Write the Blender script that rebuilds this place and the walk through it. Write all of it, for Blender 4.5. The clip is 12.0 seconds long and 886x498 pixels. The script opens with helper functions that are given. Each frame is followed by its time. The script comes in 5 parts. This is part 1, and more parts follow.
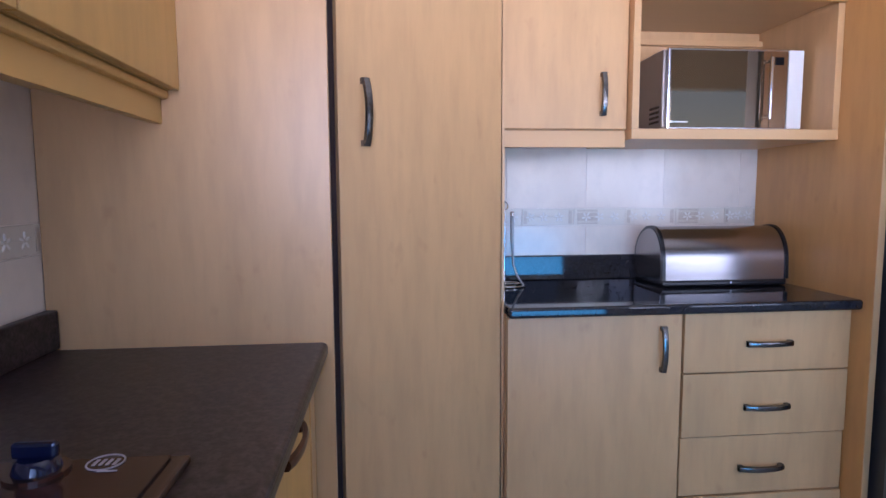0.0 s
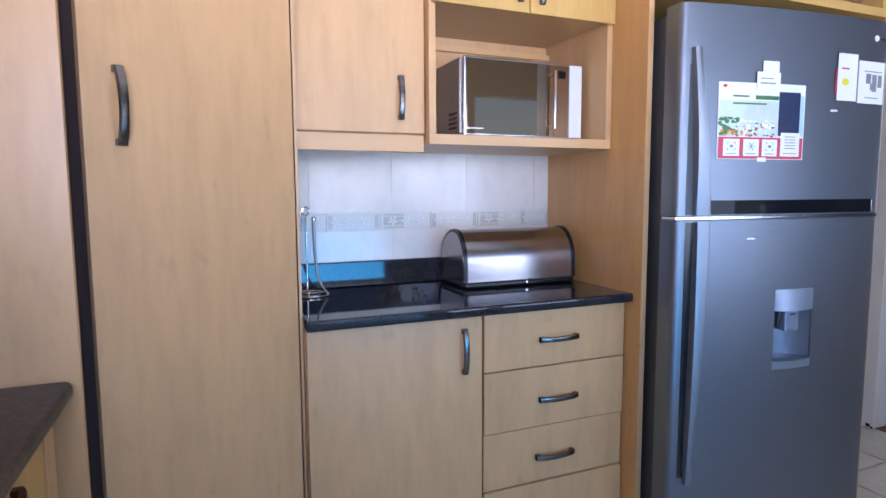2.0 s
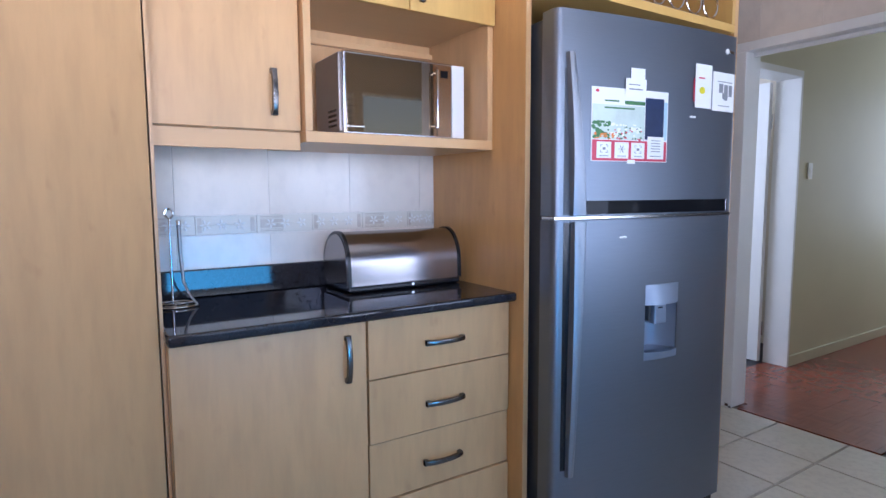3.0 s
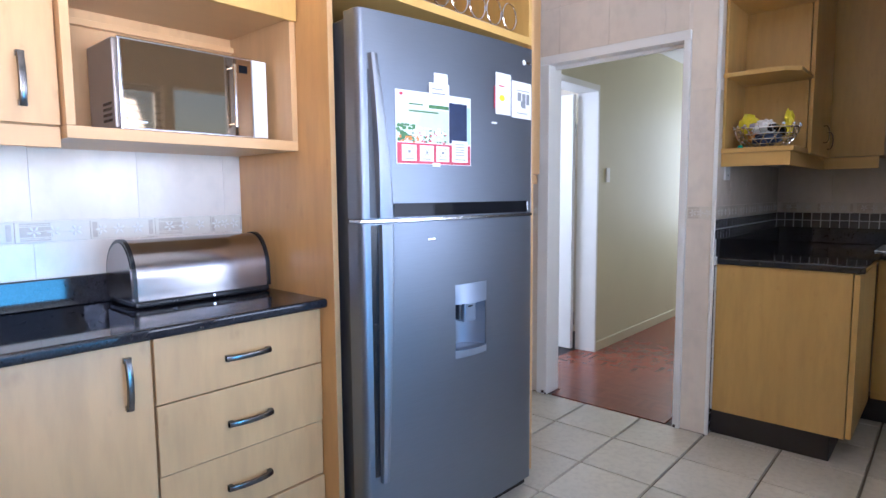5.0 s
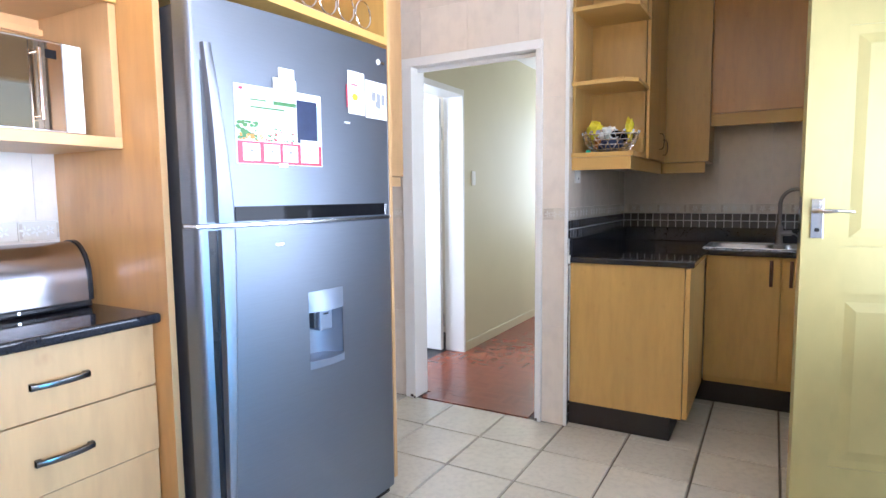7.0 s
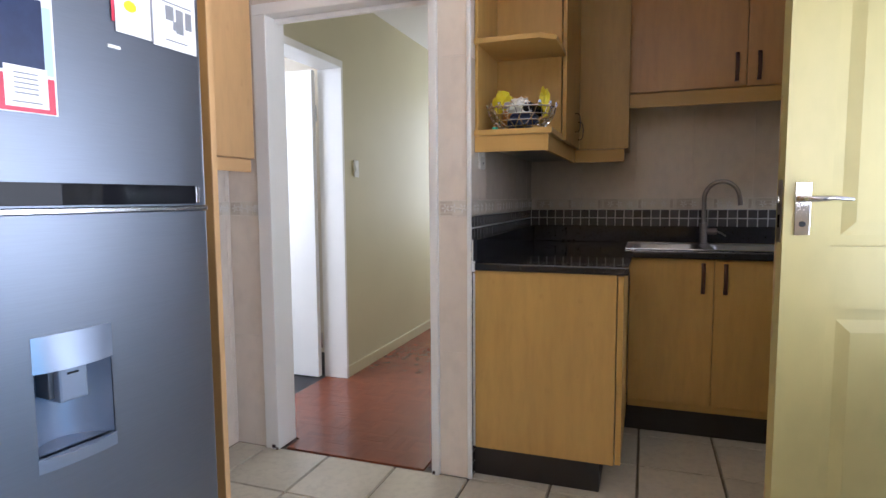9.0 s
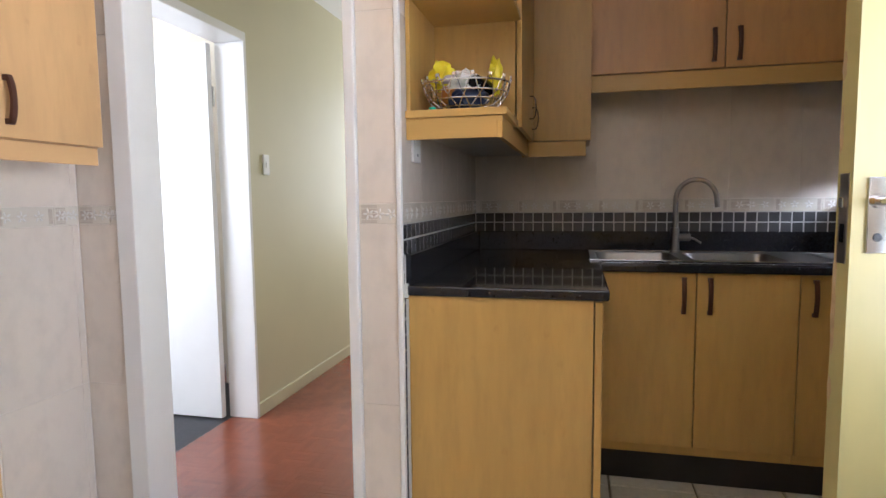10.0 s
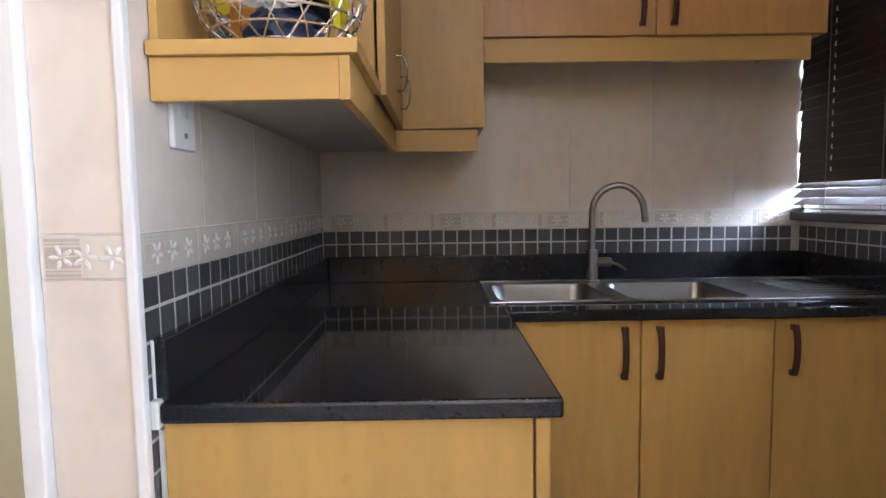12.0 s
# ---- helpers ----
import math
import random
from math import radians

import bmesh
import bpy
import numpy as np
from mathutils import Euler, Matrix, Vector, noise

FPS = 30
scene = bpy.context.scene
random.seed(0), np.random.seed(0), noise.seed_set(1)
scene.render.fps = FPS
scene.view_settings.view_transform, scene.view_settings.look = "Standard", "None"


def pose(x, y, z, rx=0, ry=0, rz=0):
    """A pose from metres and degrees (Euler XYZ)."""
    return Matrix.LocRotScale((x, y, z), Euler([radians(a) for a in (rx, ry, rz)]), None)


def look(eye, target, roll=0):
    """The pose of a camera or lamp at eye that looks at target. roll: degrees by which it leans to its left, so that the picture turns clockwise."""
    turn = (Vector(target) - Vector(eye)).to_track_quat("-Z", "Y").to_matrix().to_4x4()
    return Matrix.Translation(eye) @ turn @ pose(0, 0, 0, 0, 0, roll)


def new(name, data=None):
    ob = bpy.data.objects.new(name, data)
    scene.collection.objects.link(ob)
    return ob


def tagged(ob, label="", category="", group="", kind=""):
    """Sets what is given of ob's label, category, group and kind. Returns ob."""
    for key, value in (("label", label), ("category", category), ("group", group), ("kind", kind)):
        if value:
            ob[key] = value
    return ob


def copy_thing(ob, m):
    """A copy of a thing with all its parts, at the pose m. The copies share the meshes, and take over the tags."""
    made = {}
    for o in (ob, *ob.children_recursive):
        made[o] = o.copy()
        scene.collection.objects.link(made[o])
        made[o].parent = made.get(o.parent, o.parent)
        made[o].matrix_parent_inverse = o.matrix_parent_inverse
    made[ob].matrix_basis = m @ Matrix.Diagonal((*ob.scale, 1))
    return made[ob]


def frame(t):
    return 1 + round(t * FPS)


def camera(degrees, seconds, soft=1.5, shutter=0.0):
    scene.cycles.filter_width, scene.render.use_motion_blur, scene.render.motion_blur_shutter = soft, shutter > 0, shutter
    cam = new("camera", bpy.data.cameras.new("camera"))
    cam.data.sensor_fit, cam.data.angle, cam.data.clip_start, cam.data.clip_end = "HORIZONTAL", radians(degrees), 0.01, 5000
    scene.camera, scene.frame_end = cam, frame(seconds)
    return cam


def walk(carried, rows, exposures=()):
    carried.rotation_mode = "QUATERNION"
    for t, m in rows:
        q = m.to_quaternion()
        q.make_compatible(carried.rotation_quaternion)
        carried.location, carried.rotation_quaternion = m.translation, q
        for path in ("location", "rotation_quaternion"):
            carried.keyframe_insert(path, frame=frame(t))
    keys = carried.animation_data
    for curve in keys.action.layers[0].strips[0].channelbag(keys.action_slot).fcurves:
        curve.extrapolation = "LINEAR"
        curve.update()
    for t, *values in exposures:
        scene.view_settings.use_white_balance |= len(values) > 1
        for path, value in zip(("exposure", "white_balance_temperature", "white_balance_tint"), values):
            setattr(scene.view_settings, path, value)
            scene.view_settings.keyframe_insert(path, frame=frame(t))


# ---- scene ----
cam = camera(75.3, 12.0)
PATH = [
    (0, (0.447, 0.089, 1.223), (0.641, 2.07, 1.033), -0.3),
    (0.5, (0.473, 0.1, 1.223), (0.776, 2.067, 1.032), -0.3),
    (1, (0.503, 0.121, 1.225), (0.936, 2.064, 1.035), -0.3),
    (1.5, (0.535, 0.125, 1.232), (1.116, 2.029, 1.04), -0.3),
    (2, (0.552, 0.143, 1.239), (1.312, 1.983, 1.044), -0.3),
    (2.5, (0.575, 0.162, 1.237), (1.498, 1.926, 1.047), -0.3),
    (3, (0.612, 0.174, 1.24), (1.692, 1.846, 1.044), -0.3),
    (3.5, (0.653, 0.171, 1.239), (1.864, 1.751, 1.043), -0.4),
    (5.5, (0.758, 0.119, 1.241), (2.313, 1.363, 1.052), -0.5),
    (6, (0.787, 0.113, 1.24), (2.406, 1.272, 1.054), -0.6),
    (6.5, (0.807, 0.107, 1.24), (2.48, 1.186, 1.055), -0.6),
    (7, (0.831, 0.097, 1.235), (2.559, 1.088, 1.052), -0.6),
    (9, (1.517, 0.353, 1.176), (3.396, 1.016, 1.0), -0.4),
    (9.5, (1.802, 0.422, 1.188), (3.707, 1.004, 1.01), -0.5),
    (10, (2.071, 0.497, 1.181), (4.01, 0.954, 1.005), -0.6),
    (10.5, (2.289, 0.538, 1.186), (4.259, 0.834, 1.011), -0.7),
    (11, (2.542, 0.563, 1.191), (4.527, 0.733, 1.018), -0.7),
    (11.5, (2.739, 0.582, 1.187), (4.731, 0.641, 1.021), -0.8),
    (12, (2.927, 0.589, 1.206), (4.92, 0.577, 1.043), -0.8),
]
EXPOSURES = [(0.0, -0.44, 5010, 24), (1.0, -0.09, 4970, 21), (2.0, -0.22, 4890, 18), (3.5, -0.34, 4910, 17), (5.5, 0.54, 5070, 15), (7.0, 0.93, 5160, 13), (9.0, 0.33, 5500, 15), (10.5, 1.03, 5560, 14), (12.0, 1.29, 5240, 14)]
walk(cam, [(t, look(eye, target, roll)) for t, eye, target, roll in PATH], EXPOSURES)

# ---- light ----
world = bpy.data.worlds.new("sky")
scene.world = world
world.use_nodes = True
wn = world.node_tree.nodes
sky = wn.new("ShaderNodeTexSky")
sky.sky_type = "NISHITA"
sky.sun_disc = False
sky.sun_elevation, sky.sun_rotation = radians(50), radians(200)
world.node_tree.links.new(sky.outputs[0], wn["Background"].inputs[0])
wn["Background"].inputs[1].default_value = 0.12
sun = new("sun", bpy.data.lights.new("sun", "SUN"))
sun.data.energy, sun.data.angle, sun.data.color = 3.0, radians(0.5), (1.0, 0.95, 0.87)
sun.matrix_basis = look((0, 0, 0), (0.6, -0.35, -1.0))


def area_light(name, centre, target, w, h, watts, color, spread=180):
    lamp = new(name, bpy.data.lights.new(name, "AREA"))
    lamp.data.shape, lamp.data.size, lamp.data.size_y = "RECTANGLE", w, h
    lamp.data.energy, lamp.data.color, lamp.data.spread = watts, color, radians(spread)
    lamp.matrix_basis = look(centre, target)
    return lamp


# area lamps, mostly at the openings: warm light thrown up from the sunlit paving, blue light from the sky and the pool
area_light("daylight_garden_door", (3.08, -0.82, 1.20), (3.05, 1.0, 1.75), 0.74, 0.90, 8, (0.97, 0.98, 1.0), 115)
area_light("daylight_glazed_door", (1.62, -0.80, 1.50), (1.70, 1.0, 2.70), 0.8, 1.04, 13, (1.0, 0.92, 0.80), 94)
# blue lamp added low in the doorway for the cyan reflection on the upstand
area_light("pool_light_glazed_door", (1.62, -0.80, 0.65), (1.45, 1.0, 0.80), 0.8, 0.62, 2.9, (0.16, 0.62, 1.0), 70)
# two fill lamps at an assumed, unseen window, added to light the north units
area_light("daylight_south_window", (0.35, -0.80, 1.53), (0.95, 1.0, 2.55), 0.86, 0.98, 25, (1.0, 0.88, 0.78), 94)
area_light("skylight_south_window", (0.35, -0.795, 1.60), (0.70, 1.0, 1.30), 0.86, 0.84, 5.5, (0.55, 0.70, 1.0), 96)
area_light("daylight_small_window", (2.38, -0.90, 1.57), (2.9, 1.0, 2.4), 0.42, 0.9, 9, (1.0, 0.95, 0.9), 130)
area_light("daylight_sink_window", (4.48, -0.98, 1.60), (4.48, 1.0, 1.3), 1.0, 0.85, 45, (0.90, 0.95, 1.0))
# added lamp inside the far room, for an unseen window that is not built
area_light("daylight_far_room", (3.75, 3.75, 1.6), (4.6, 2.6, 1.3), 1.5, 1.7, 45, (0.97, 0.98, 1.0))
# added fill before the solid end wall, brightens the passage
area_light("daylight_passage", (7.42, 1.68, 1.5), (5.0, 1.68, 1.3), 0.8, 1.3, 17, (0.97, 0.98, 1.0))

# ---- materials ----
def mat(name, color, rough=0.5, metal=0.0, vary=0.0, scale=8.0, stretch=(1, 1, 1), bump=0.0, bscale=60.0, rnd=0.0, island=0.0, coat=0.0, dark=0.6, fine=0.0, fscale=120.0, knots=0.0):
    """Principled material with two scales of variation, optional bump and piece-to-piece change."""
    m = bpy.data.materials.new(name)
    m.use_nodes = True
    nt = m.node_tree
    n, l = nt.nodes, nt.links
    b = n["Principled BSDF"]
    b.inputs["Roughness"].default_value = rough
    b.inputs["Metallic"].default_value = metal
    b.inputs["Coat Weight"].default_value = coat
    b.inputs["Coat Roughness"].default_value = 0.08
    tc = n.new("ShaderNodeTexCoord")
    mp = n.new("ShaderNodeMapping")
    mp.inputs["Scale"].default_value = stretch
    l.new(tc.outputs["Object"], mp.inputs["Vector"])
    if rnd or vary:
        info = n.new("ShaderNodeObjectInfo")
        off = n.new("ShaderNodeVectorMath")
        off.operation = "SCALE"
        off.inputs[0].default_value = (7.3, 3.1, 5.7)
        l.new(info.outputs["Random"], off.inputs["Scale"])
        l.new(off.outputs[0], mp.inputs["Location"])
    src = None
    base = (*color, 1)
    low = (*(c * dark for c in color), 1)
    if vary:
        nz = n.new("ShaderNodeTexNoise")
        nz.inputs["Scale"].default_value, nz.inputs["Detail"].default_value, nz.inputs["Roughness"].default_value = scale, 6, 0.6
        l.new(mp.outputs[0], nz.inputs["Vector"])
        ramp = n.new("ShaderNodeMapRange")
        ramp.inputs["From Min"].default_value, ramp.inputs["From Max"].default_value = 0.38, 0.72
        ramp.inputs["To Max"].default_value = vary
        l.new(nz.outputs["Fac"], ramp.inputs["Value"])
        mix = n.new("ShaderNodeMix")
        mix.data_type = "RGBA"
        mix.inputs[6].default_value, mix.inputs[7].default_value = base, low
        l.new(ramp.outputs[0], mix.inputs[0])
        src = mix.outputs[2]
    if fine:
        nf = n.new("ShaderNodeTexNoise")
        nf.inputs["Scale"].default_value, nf.inputs["Detail"].default_value = fscale, 3
        l.new(mp.outputs[0], nf.inputs["Vector"])
        rf = n.new("ShaderNodeMapRange")
        rf.inputs["From Min"].default_value, rf.inputs["From Max"].default_value = 0.45, 0.7
        rf.inputs["To Max"].default_value = fine
        l.new(nf.outputs["Fac"], rf.inputs["Value"])
        mf = n.new("ShaderNodeMix")
        mf.data_type = "RGBA"
        mf.inputs[6].default_value, mf.inputs[7].default_value = base, (*(min(1, c * dark * 1.4) if dark > 1 else c * dark * 0.8 for c in color), 1)
        if src:
            l.new(src, mf.inputs[6])
        l.new(rf.outputs[0], mf.inputs[0])
        src = mf.outputs[2]
    if knots:
        km = n.new("ShaderNodeMapping")
        km.inputs["Scale"].default_value = tuple(1.0 + 0.25 * x for x in stretch)
        l.new(tc.outputs["Object"], km.inputs["Vector"])
        kn = n.new("ShaderNodeTexNoise")
        kn.inputs["Scale"].default_value, kn.inputs["Detail"].default_value = 11, 2
        l.new(km.outputs[0], kn.inputs["Vector"])
        kr = n.new("ShaderNodeMapRange")
        kr.inputs["From Min"].default_value, kr.inputs["From Max"].default_value = 0.66, 0.80
        kr.inputs["To Max"].default_value = knots
        l.new(kn.outputs["Fac"], kr.inputs["Value"])
        km2 = n.new("ShaderNodeMix")
        km2.data_type = "RGBA"
        km2.inputs[6].default_value, km2.inputs[7].default_value = base, (color[0] * 0.5, color[1] * 0.38, color[2] * 0.3, 1)
        if src:
            l.new(src, km2.inputs[6])
        l.new(kr.outputs[0], km2.inputs[0])
        src = km2.outputs[2]
    if rnd or island:
        hue = n.new("ShaderNodeHueSaturation")
        rr = n.new("ShaderNodeMapRange")
        amt = rnd or island
        rr.inputs["To Min"].default_value, rr.inputs["To Max"].default_value = 1 - amt, 1 + amt
        if island:
            geo = n.new("ShaderNodeNewGeometry")
            l.new(geo.outputs["Random Per Island"], rr.inputs["Value"])
        else:
            l.new(info.outputs["Random"], rr.inputs["Value"])
        l.new(rr.outputs[0], hue.inputs["Value"])
        hue.inputs["Color"].default_value = base
        if src:
            l.new(src, hue.inputs["Color"])
        src = hue.outputs[0]
    if src:
        l.new(src, b.inputs["Base Color"])
    else:
        b.inputs["Base Color"].default_value = base
    if bump:
        nb = n.new("ShaderNodeTexNoise")
        nb.inputs["Scale"].default_value, nb.inputs["Detail"].default_value = bscale, 4
        l.new(mp.outputs[0], nb.inputs["Vector"])
        bp = n.new("ShaderNodeBump")
        bp.inputs["Strength"].default_value, bp.inputs["Distance"].default_value = bump, 0.004
        l.new(nb.outputs["Fac"], bp.inputs["Height"])
        l.new(bp.outputs[0], b.inputs["Normal"])
    return m


MAPLE = mat("maple_laminate", (0.62, 0.385, 0.172), 0.36, vary=0.7, scale=2.6, stretch=(4.2, 4.2, 0.75), dark=0.82, fine=0.22, fscale=9, knots=0.22)
MAPLE_H = mat("maple_laminate_flat", (0.62, 0.385, 0.172), 0.38, vary=0.35, scale=3, stretch=(0.6, 5, 5), dark=0.85)
HONEY = mat("honey_laminate", (0.60, 0.377, 0.108), 0.36, vary=0.7, scale=2.6, stretch=(4.2, 4.2, 0.75), dark=0.80, fine=0.22, fscale=9, knots=0.22)
HONEY_H = mat("honey_laminate_flat", (0.60, 0.377, 0.108), 0.38, vary=0.35, scale=3, stretch=(5, 0.6, 5), dark=0.85)
# maple made more orange; on the fridge panel this paints in warm bounced light
MAPLE_O = mat("maple_laminate_orange", (0.60, 0.33, 0.108), 0.30, vary=0.7, scale=2.6, stretch=(4.2, 4.2, 0.75), dark=0.80, fine=0.22, fscale=9, knots=0.22)
# near black: colours shade into the corner carcass, also used for paint chips
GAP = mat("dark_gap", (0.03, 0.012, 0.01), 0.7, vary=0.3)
GRANITE = mat("black_granite", (0.012, 0.012, 0.015), 0.05, vary=0.5, scale=60, dark=2.2, fine=0.5, fscale=190)
BROWN_TOP = mat("brown_granite", (0.058, 0.042, 0.040), 0.34, vary=1.0, scale=52, dark=0.10, fine=0.8, fscale=130, bump=0.02, bscale=160)
BROWN_TOP.node_tree.nodes["Principled BSDF"].inputs["Specular IOR Level"].default_value = 0.28
PLINTH = mat("dark_plinth", (0.022, 0.018, 0.017), 0.45, vary=0.4, scale=6, dark=1.6)
TILE_W = mat("cream_wall_tile", (0.80, 0.72, 0.625), 0.16, vary=0.5, scale=3.2, stretch=(1, 1, 0.7), dark=0.86, fine=0.25, fscale=18, rnd=0.03, bump=0.03, bscale=6)
BORDER = mat("border_tile", (0.72, 0.67, 0.58), 0.2, vary=0.4, scale=9, dark=0.88, rnd=0.05)
BORDER_D = mat("border_tan", (0.55, 0.48, 0.40), 0.3, vary=0.6, scale=60, dark=0.75)
BORDER_L = mat("border_white_relief", (0.80, 0.78, 0.74), 0.2, vary=0.2)
GROUT = mat("grout", (0.80, 0.73, 0.65), 0.85, vary=0.6, scale=14, dark=0.8, bump=0.1, bscale=120)
GROUT_F = mat("floor_grout", (0.15, 0.12, 0.09), 0.9, vary=0.7, scale=10, dark=0.5)
MOSAIC = mat("slate_mosaic", (0.085, 0.082, 0.085), 0.22, vary=0.5, scale=25, dark=0.7, rnd=0.25)
MOSAIC_G = mat("mosaic_grout", (0.54, 0.52, 0.49), 0.85, vary=0.4, scale=40, dark=0.75)
TILE_F = mat("cream_floor_tile", (0.63, 0.585, 0.47), 0.22, vary=0.55, scale=4.5, dark=0.84, fine=0.3, fscale=40, rnd=0.04, bump=0.05, bscale=18)
PARQUET = mat("red_parquet", (0.265, 0.068, 0.030), 0.27, vary=0.6, scale=6, stretch=(2, 2, 2), dark=0.62, island=0.06, fine=0.25, fscale=50, coat=0.15)
PARQUET_P = mat("red_parquet_piece", (0.235, 0.060, 0.027), 0.27, vary=0.3, scale=6, stretch=(2, 2, 2), dark=0.75, rnd=0.08, fine=0.15, fscale=50, coat=0.15)
PARQ_J = mat("parquet_joint", (0.10, 0.028, 0.014), 0.5, vary=0.5, scale=20)
CARPET = mat("grey_carpet", (0.07, 0.07, 0.075), 0.95, vary=0.5, scale=60, dark=0.6, bump=0.3, bscale=400)
WHITE = mat("white_paint", (0.85, 0.85, 0.83), 0.35, vary=0.35, scale=5, dark=0.9, bump=0.06, bscale=25)
WALL_G = mat("olive_cream_wall", (0.62, 0.58, 0.40), 0.6, vary=0.35, scale=2.5, dark=0.9, bump=0.06, bscale=70)
WALL_K = mat("kitchen_paint", (0.72, 0.66, 0.55), 0.6, vary=0.35, scale=2.5, dark=0.92, bump=0.06, bscale=70)
CEIL = mat("ceiling_paint", (0.80, 0.79, 0.76), 0.7, vary=0.25, scale=2, dark=0.93, bump=0.05, bscale=60)
YELLOW = mat("yellowed_door_paint", (0.48, 0.42, 0.172), 0.36, vary=0.6, scale=3.0, stretch=(1, 1, 0.6), dark=0.86, fine=0.2, fscale=14, bump=0.06, bscale=30)
CHIP = mat("bare_wood_chip", (0.50, 0.36, 0.20), 0.7, vary=0.6, scale=30, dark=0.6)
STEEL = mat("brushed_steel", (0.205, 0.225, 0.27), 0.40, metal=0.85, vary=0.4, scale=12, stretch=(1, 1, 40), dark=0.85, bump=0.02, bscale=30)
SILVER_P = mat("silver_plastic", (0.28, 0.32, 0.40), 0.36, metal=0.4, vary=0.3, scale=14, dark=0.85)
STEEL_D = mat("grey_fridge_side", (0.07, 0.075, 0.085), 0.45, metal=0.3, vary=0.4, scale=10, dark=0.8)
STEEL_L = mat("bright_steel", (0.62, 0.62, 0.64), 0.22, metal=1.0, vary=0.3, scale=14, dark=0.85)
SINK = mat("sink_steel", (0.29, 0.28, 0.265), 0.33, metal=1.0, vary=0.4, scale=16, dark=0.75)
STEEL_B = mat("pale_handle_steel", (0.25, 0.265, 0.30), 0.42, metal=0.7, vary=0.3, scale=14, dark=0.88)
BIN_LID = mat("polished_bin_steel", (0.36, 0.33, 0.33), 0.21, metal=1.0, vary=0.3, scale=14, dark=0.85)
CHROME = mat("chrome", (0.75, 0.75, 0.77), 0.08, metal=1.0, vary=0.2, scale=20, dark=0.8)
NICKEL = mat("brushed_nickel", (0.31, 0.29, 0.275), 0.28, metal=1.0, vary=0.4, scale=30, dark=0.7)
PEWTER = mat("pewter_handle", (0.20, 0.185, 0.18), 0.25, metal=1.0, vary=0.6, scale=60, dark=0.45)
BROWN_H = mat("brown_handle", (0.085, 0.035, 0.022), 0.35, metal=0.4, vary=0.5, scale=50, dark=0.6)
BLACK_P = mat("black_plastic", (0.012, 0.012, 0.014), 0.25, vary=0.3, scale=30, dark=1.6)
BLACK_G = mat("black_gloss", (0.010, 0.010, 0.012), 0.06, vary=0.2, scale=20, dark=1.5)
MIRROR_G = mat("mirrored_oven_glass", (0.30, 0.22, 0.135), 0.04, metal=0.9, vary=0.1, scale=5, dark=0.9)
# brown tint puts the reflection of the wood into the case colour
MW_SIDE = mat("microwave_case", (0.30, 0.25, 0.21), 0.34, metal=0.35, vary=0.3, scale=20, dark=0.85)
BLACK_G.node_tree.nodes["Principled BSDF"].inputs["Specular IOR Level"].default_value = 0.12
DULL = mat("dull_grey_board", (0.46, 0.42, 0.38), 0.5, vary=0.5, scale=6, dark=0.8)
HOB = mat("brown_hob_enamel", (0.028, 0.012, 0.008), 0.14, vary=0.4, scale=14, dark=1.8)
KNOB = mat("dark_blue_knob", (0.006, 0.008, 0.028), 0.12, vary=0.3, scale=60, dark=0.5)
SLAT = mat("dark_wood_slat", (0.032, 0.017, 0.016), 0.4, vary=0.5, scale=10, stretch=(1, 8, 8), dark=0.6)
CORD = mat("blind_cord", (0.30, 0.26, 0.24), 0.8, vary=0.3, scale=50)
PAPER = mat("white_paper", (0.82, 0.82, 0.80), 0.5, vary=0.2, scale=20, dark=0.92)
GREY_P = mat("pale_enamel_print", (0.30, 0.27, 0.30), 0.4, vary=0.3, scale=60, dark=0.8)
RED = mat("red_print", (0.56, 0.05, 0.09), 0.4, vary=0.3, scale=30, dark=0.8)
GREEN = mat("green_print", (0.07, 0.20, 0.06), 0.45, vary=0.6, scale=70, dark=0.4)
ORANGE = mat("orange_print", (0.75, 0.22, 0.03), 0.45, vary=0.5, scale=80, dark=0.6)
NAVY = mat("navy_print", (0.015, 0.025, 0.07), 0.35, vary=0.4, scale=30, dark=1.8)
SKYB = mat("pale_blue_print", (0.45, 0.62, 0.75), 0.45, vary=0.4, scale=20, dark=0.8)
MEADOW = mat("pale_print_background", (0.62, 0.70, 0.62), 0.45, vary=0.7, scale=14, dark=0.75)
YELLOW_B = mat("yellow_plastic_bag", (0.80, 0.70, 0.02), 0.35, vary=0.4, scale=30, dark=0.75, bump=0.4, bscale=70)
LILAC = mat("lilac_cloth", (0.42, 0.38, 0.50), 0.8, vary=0.4, scale=40, dark=0.7)
GREY_B = mat("grey_print", (0.25, 0.26, 0.28), 0.5, vary=0.4, scale=60)
AMBER = mat("amber_plastic", (0.45, 0.18, 0.03), 0.3, vary=0.4, scale=30)
TEAL = mat("green_cap", (0.02, 0.45, 0.28), 0.3, vary=0.2, scale=30)
PAVING = mat("garden_paving", (0.30, 0.28, 0.25), 0.8, vary=0.7, scale=3, dark=0.7, fine=0.4, fscale=40, bump=0.2, bscale=30)
POOL = mat("pool_water", (0.03, 0.42, 0.62), 0.12, vary=0.4, scale=2, dark=0.8, bump=0.2, bscale=4)
GLASS = bpy.data.materials.new("window_glass")
GLASS.use_nodes = True
GLASS.node_tree.nodes["Principled BSDF"].inputs["Transmission Weight"].default_value = 1.0
GLASS.node_tree.nodes["Principled BSDF"].inputs["Roughness"].default_value = 0.0

# ---- builders ----
PLACE = {}


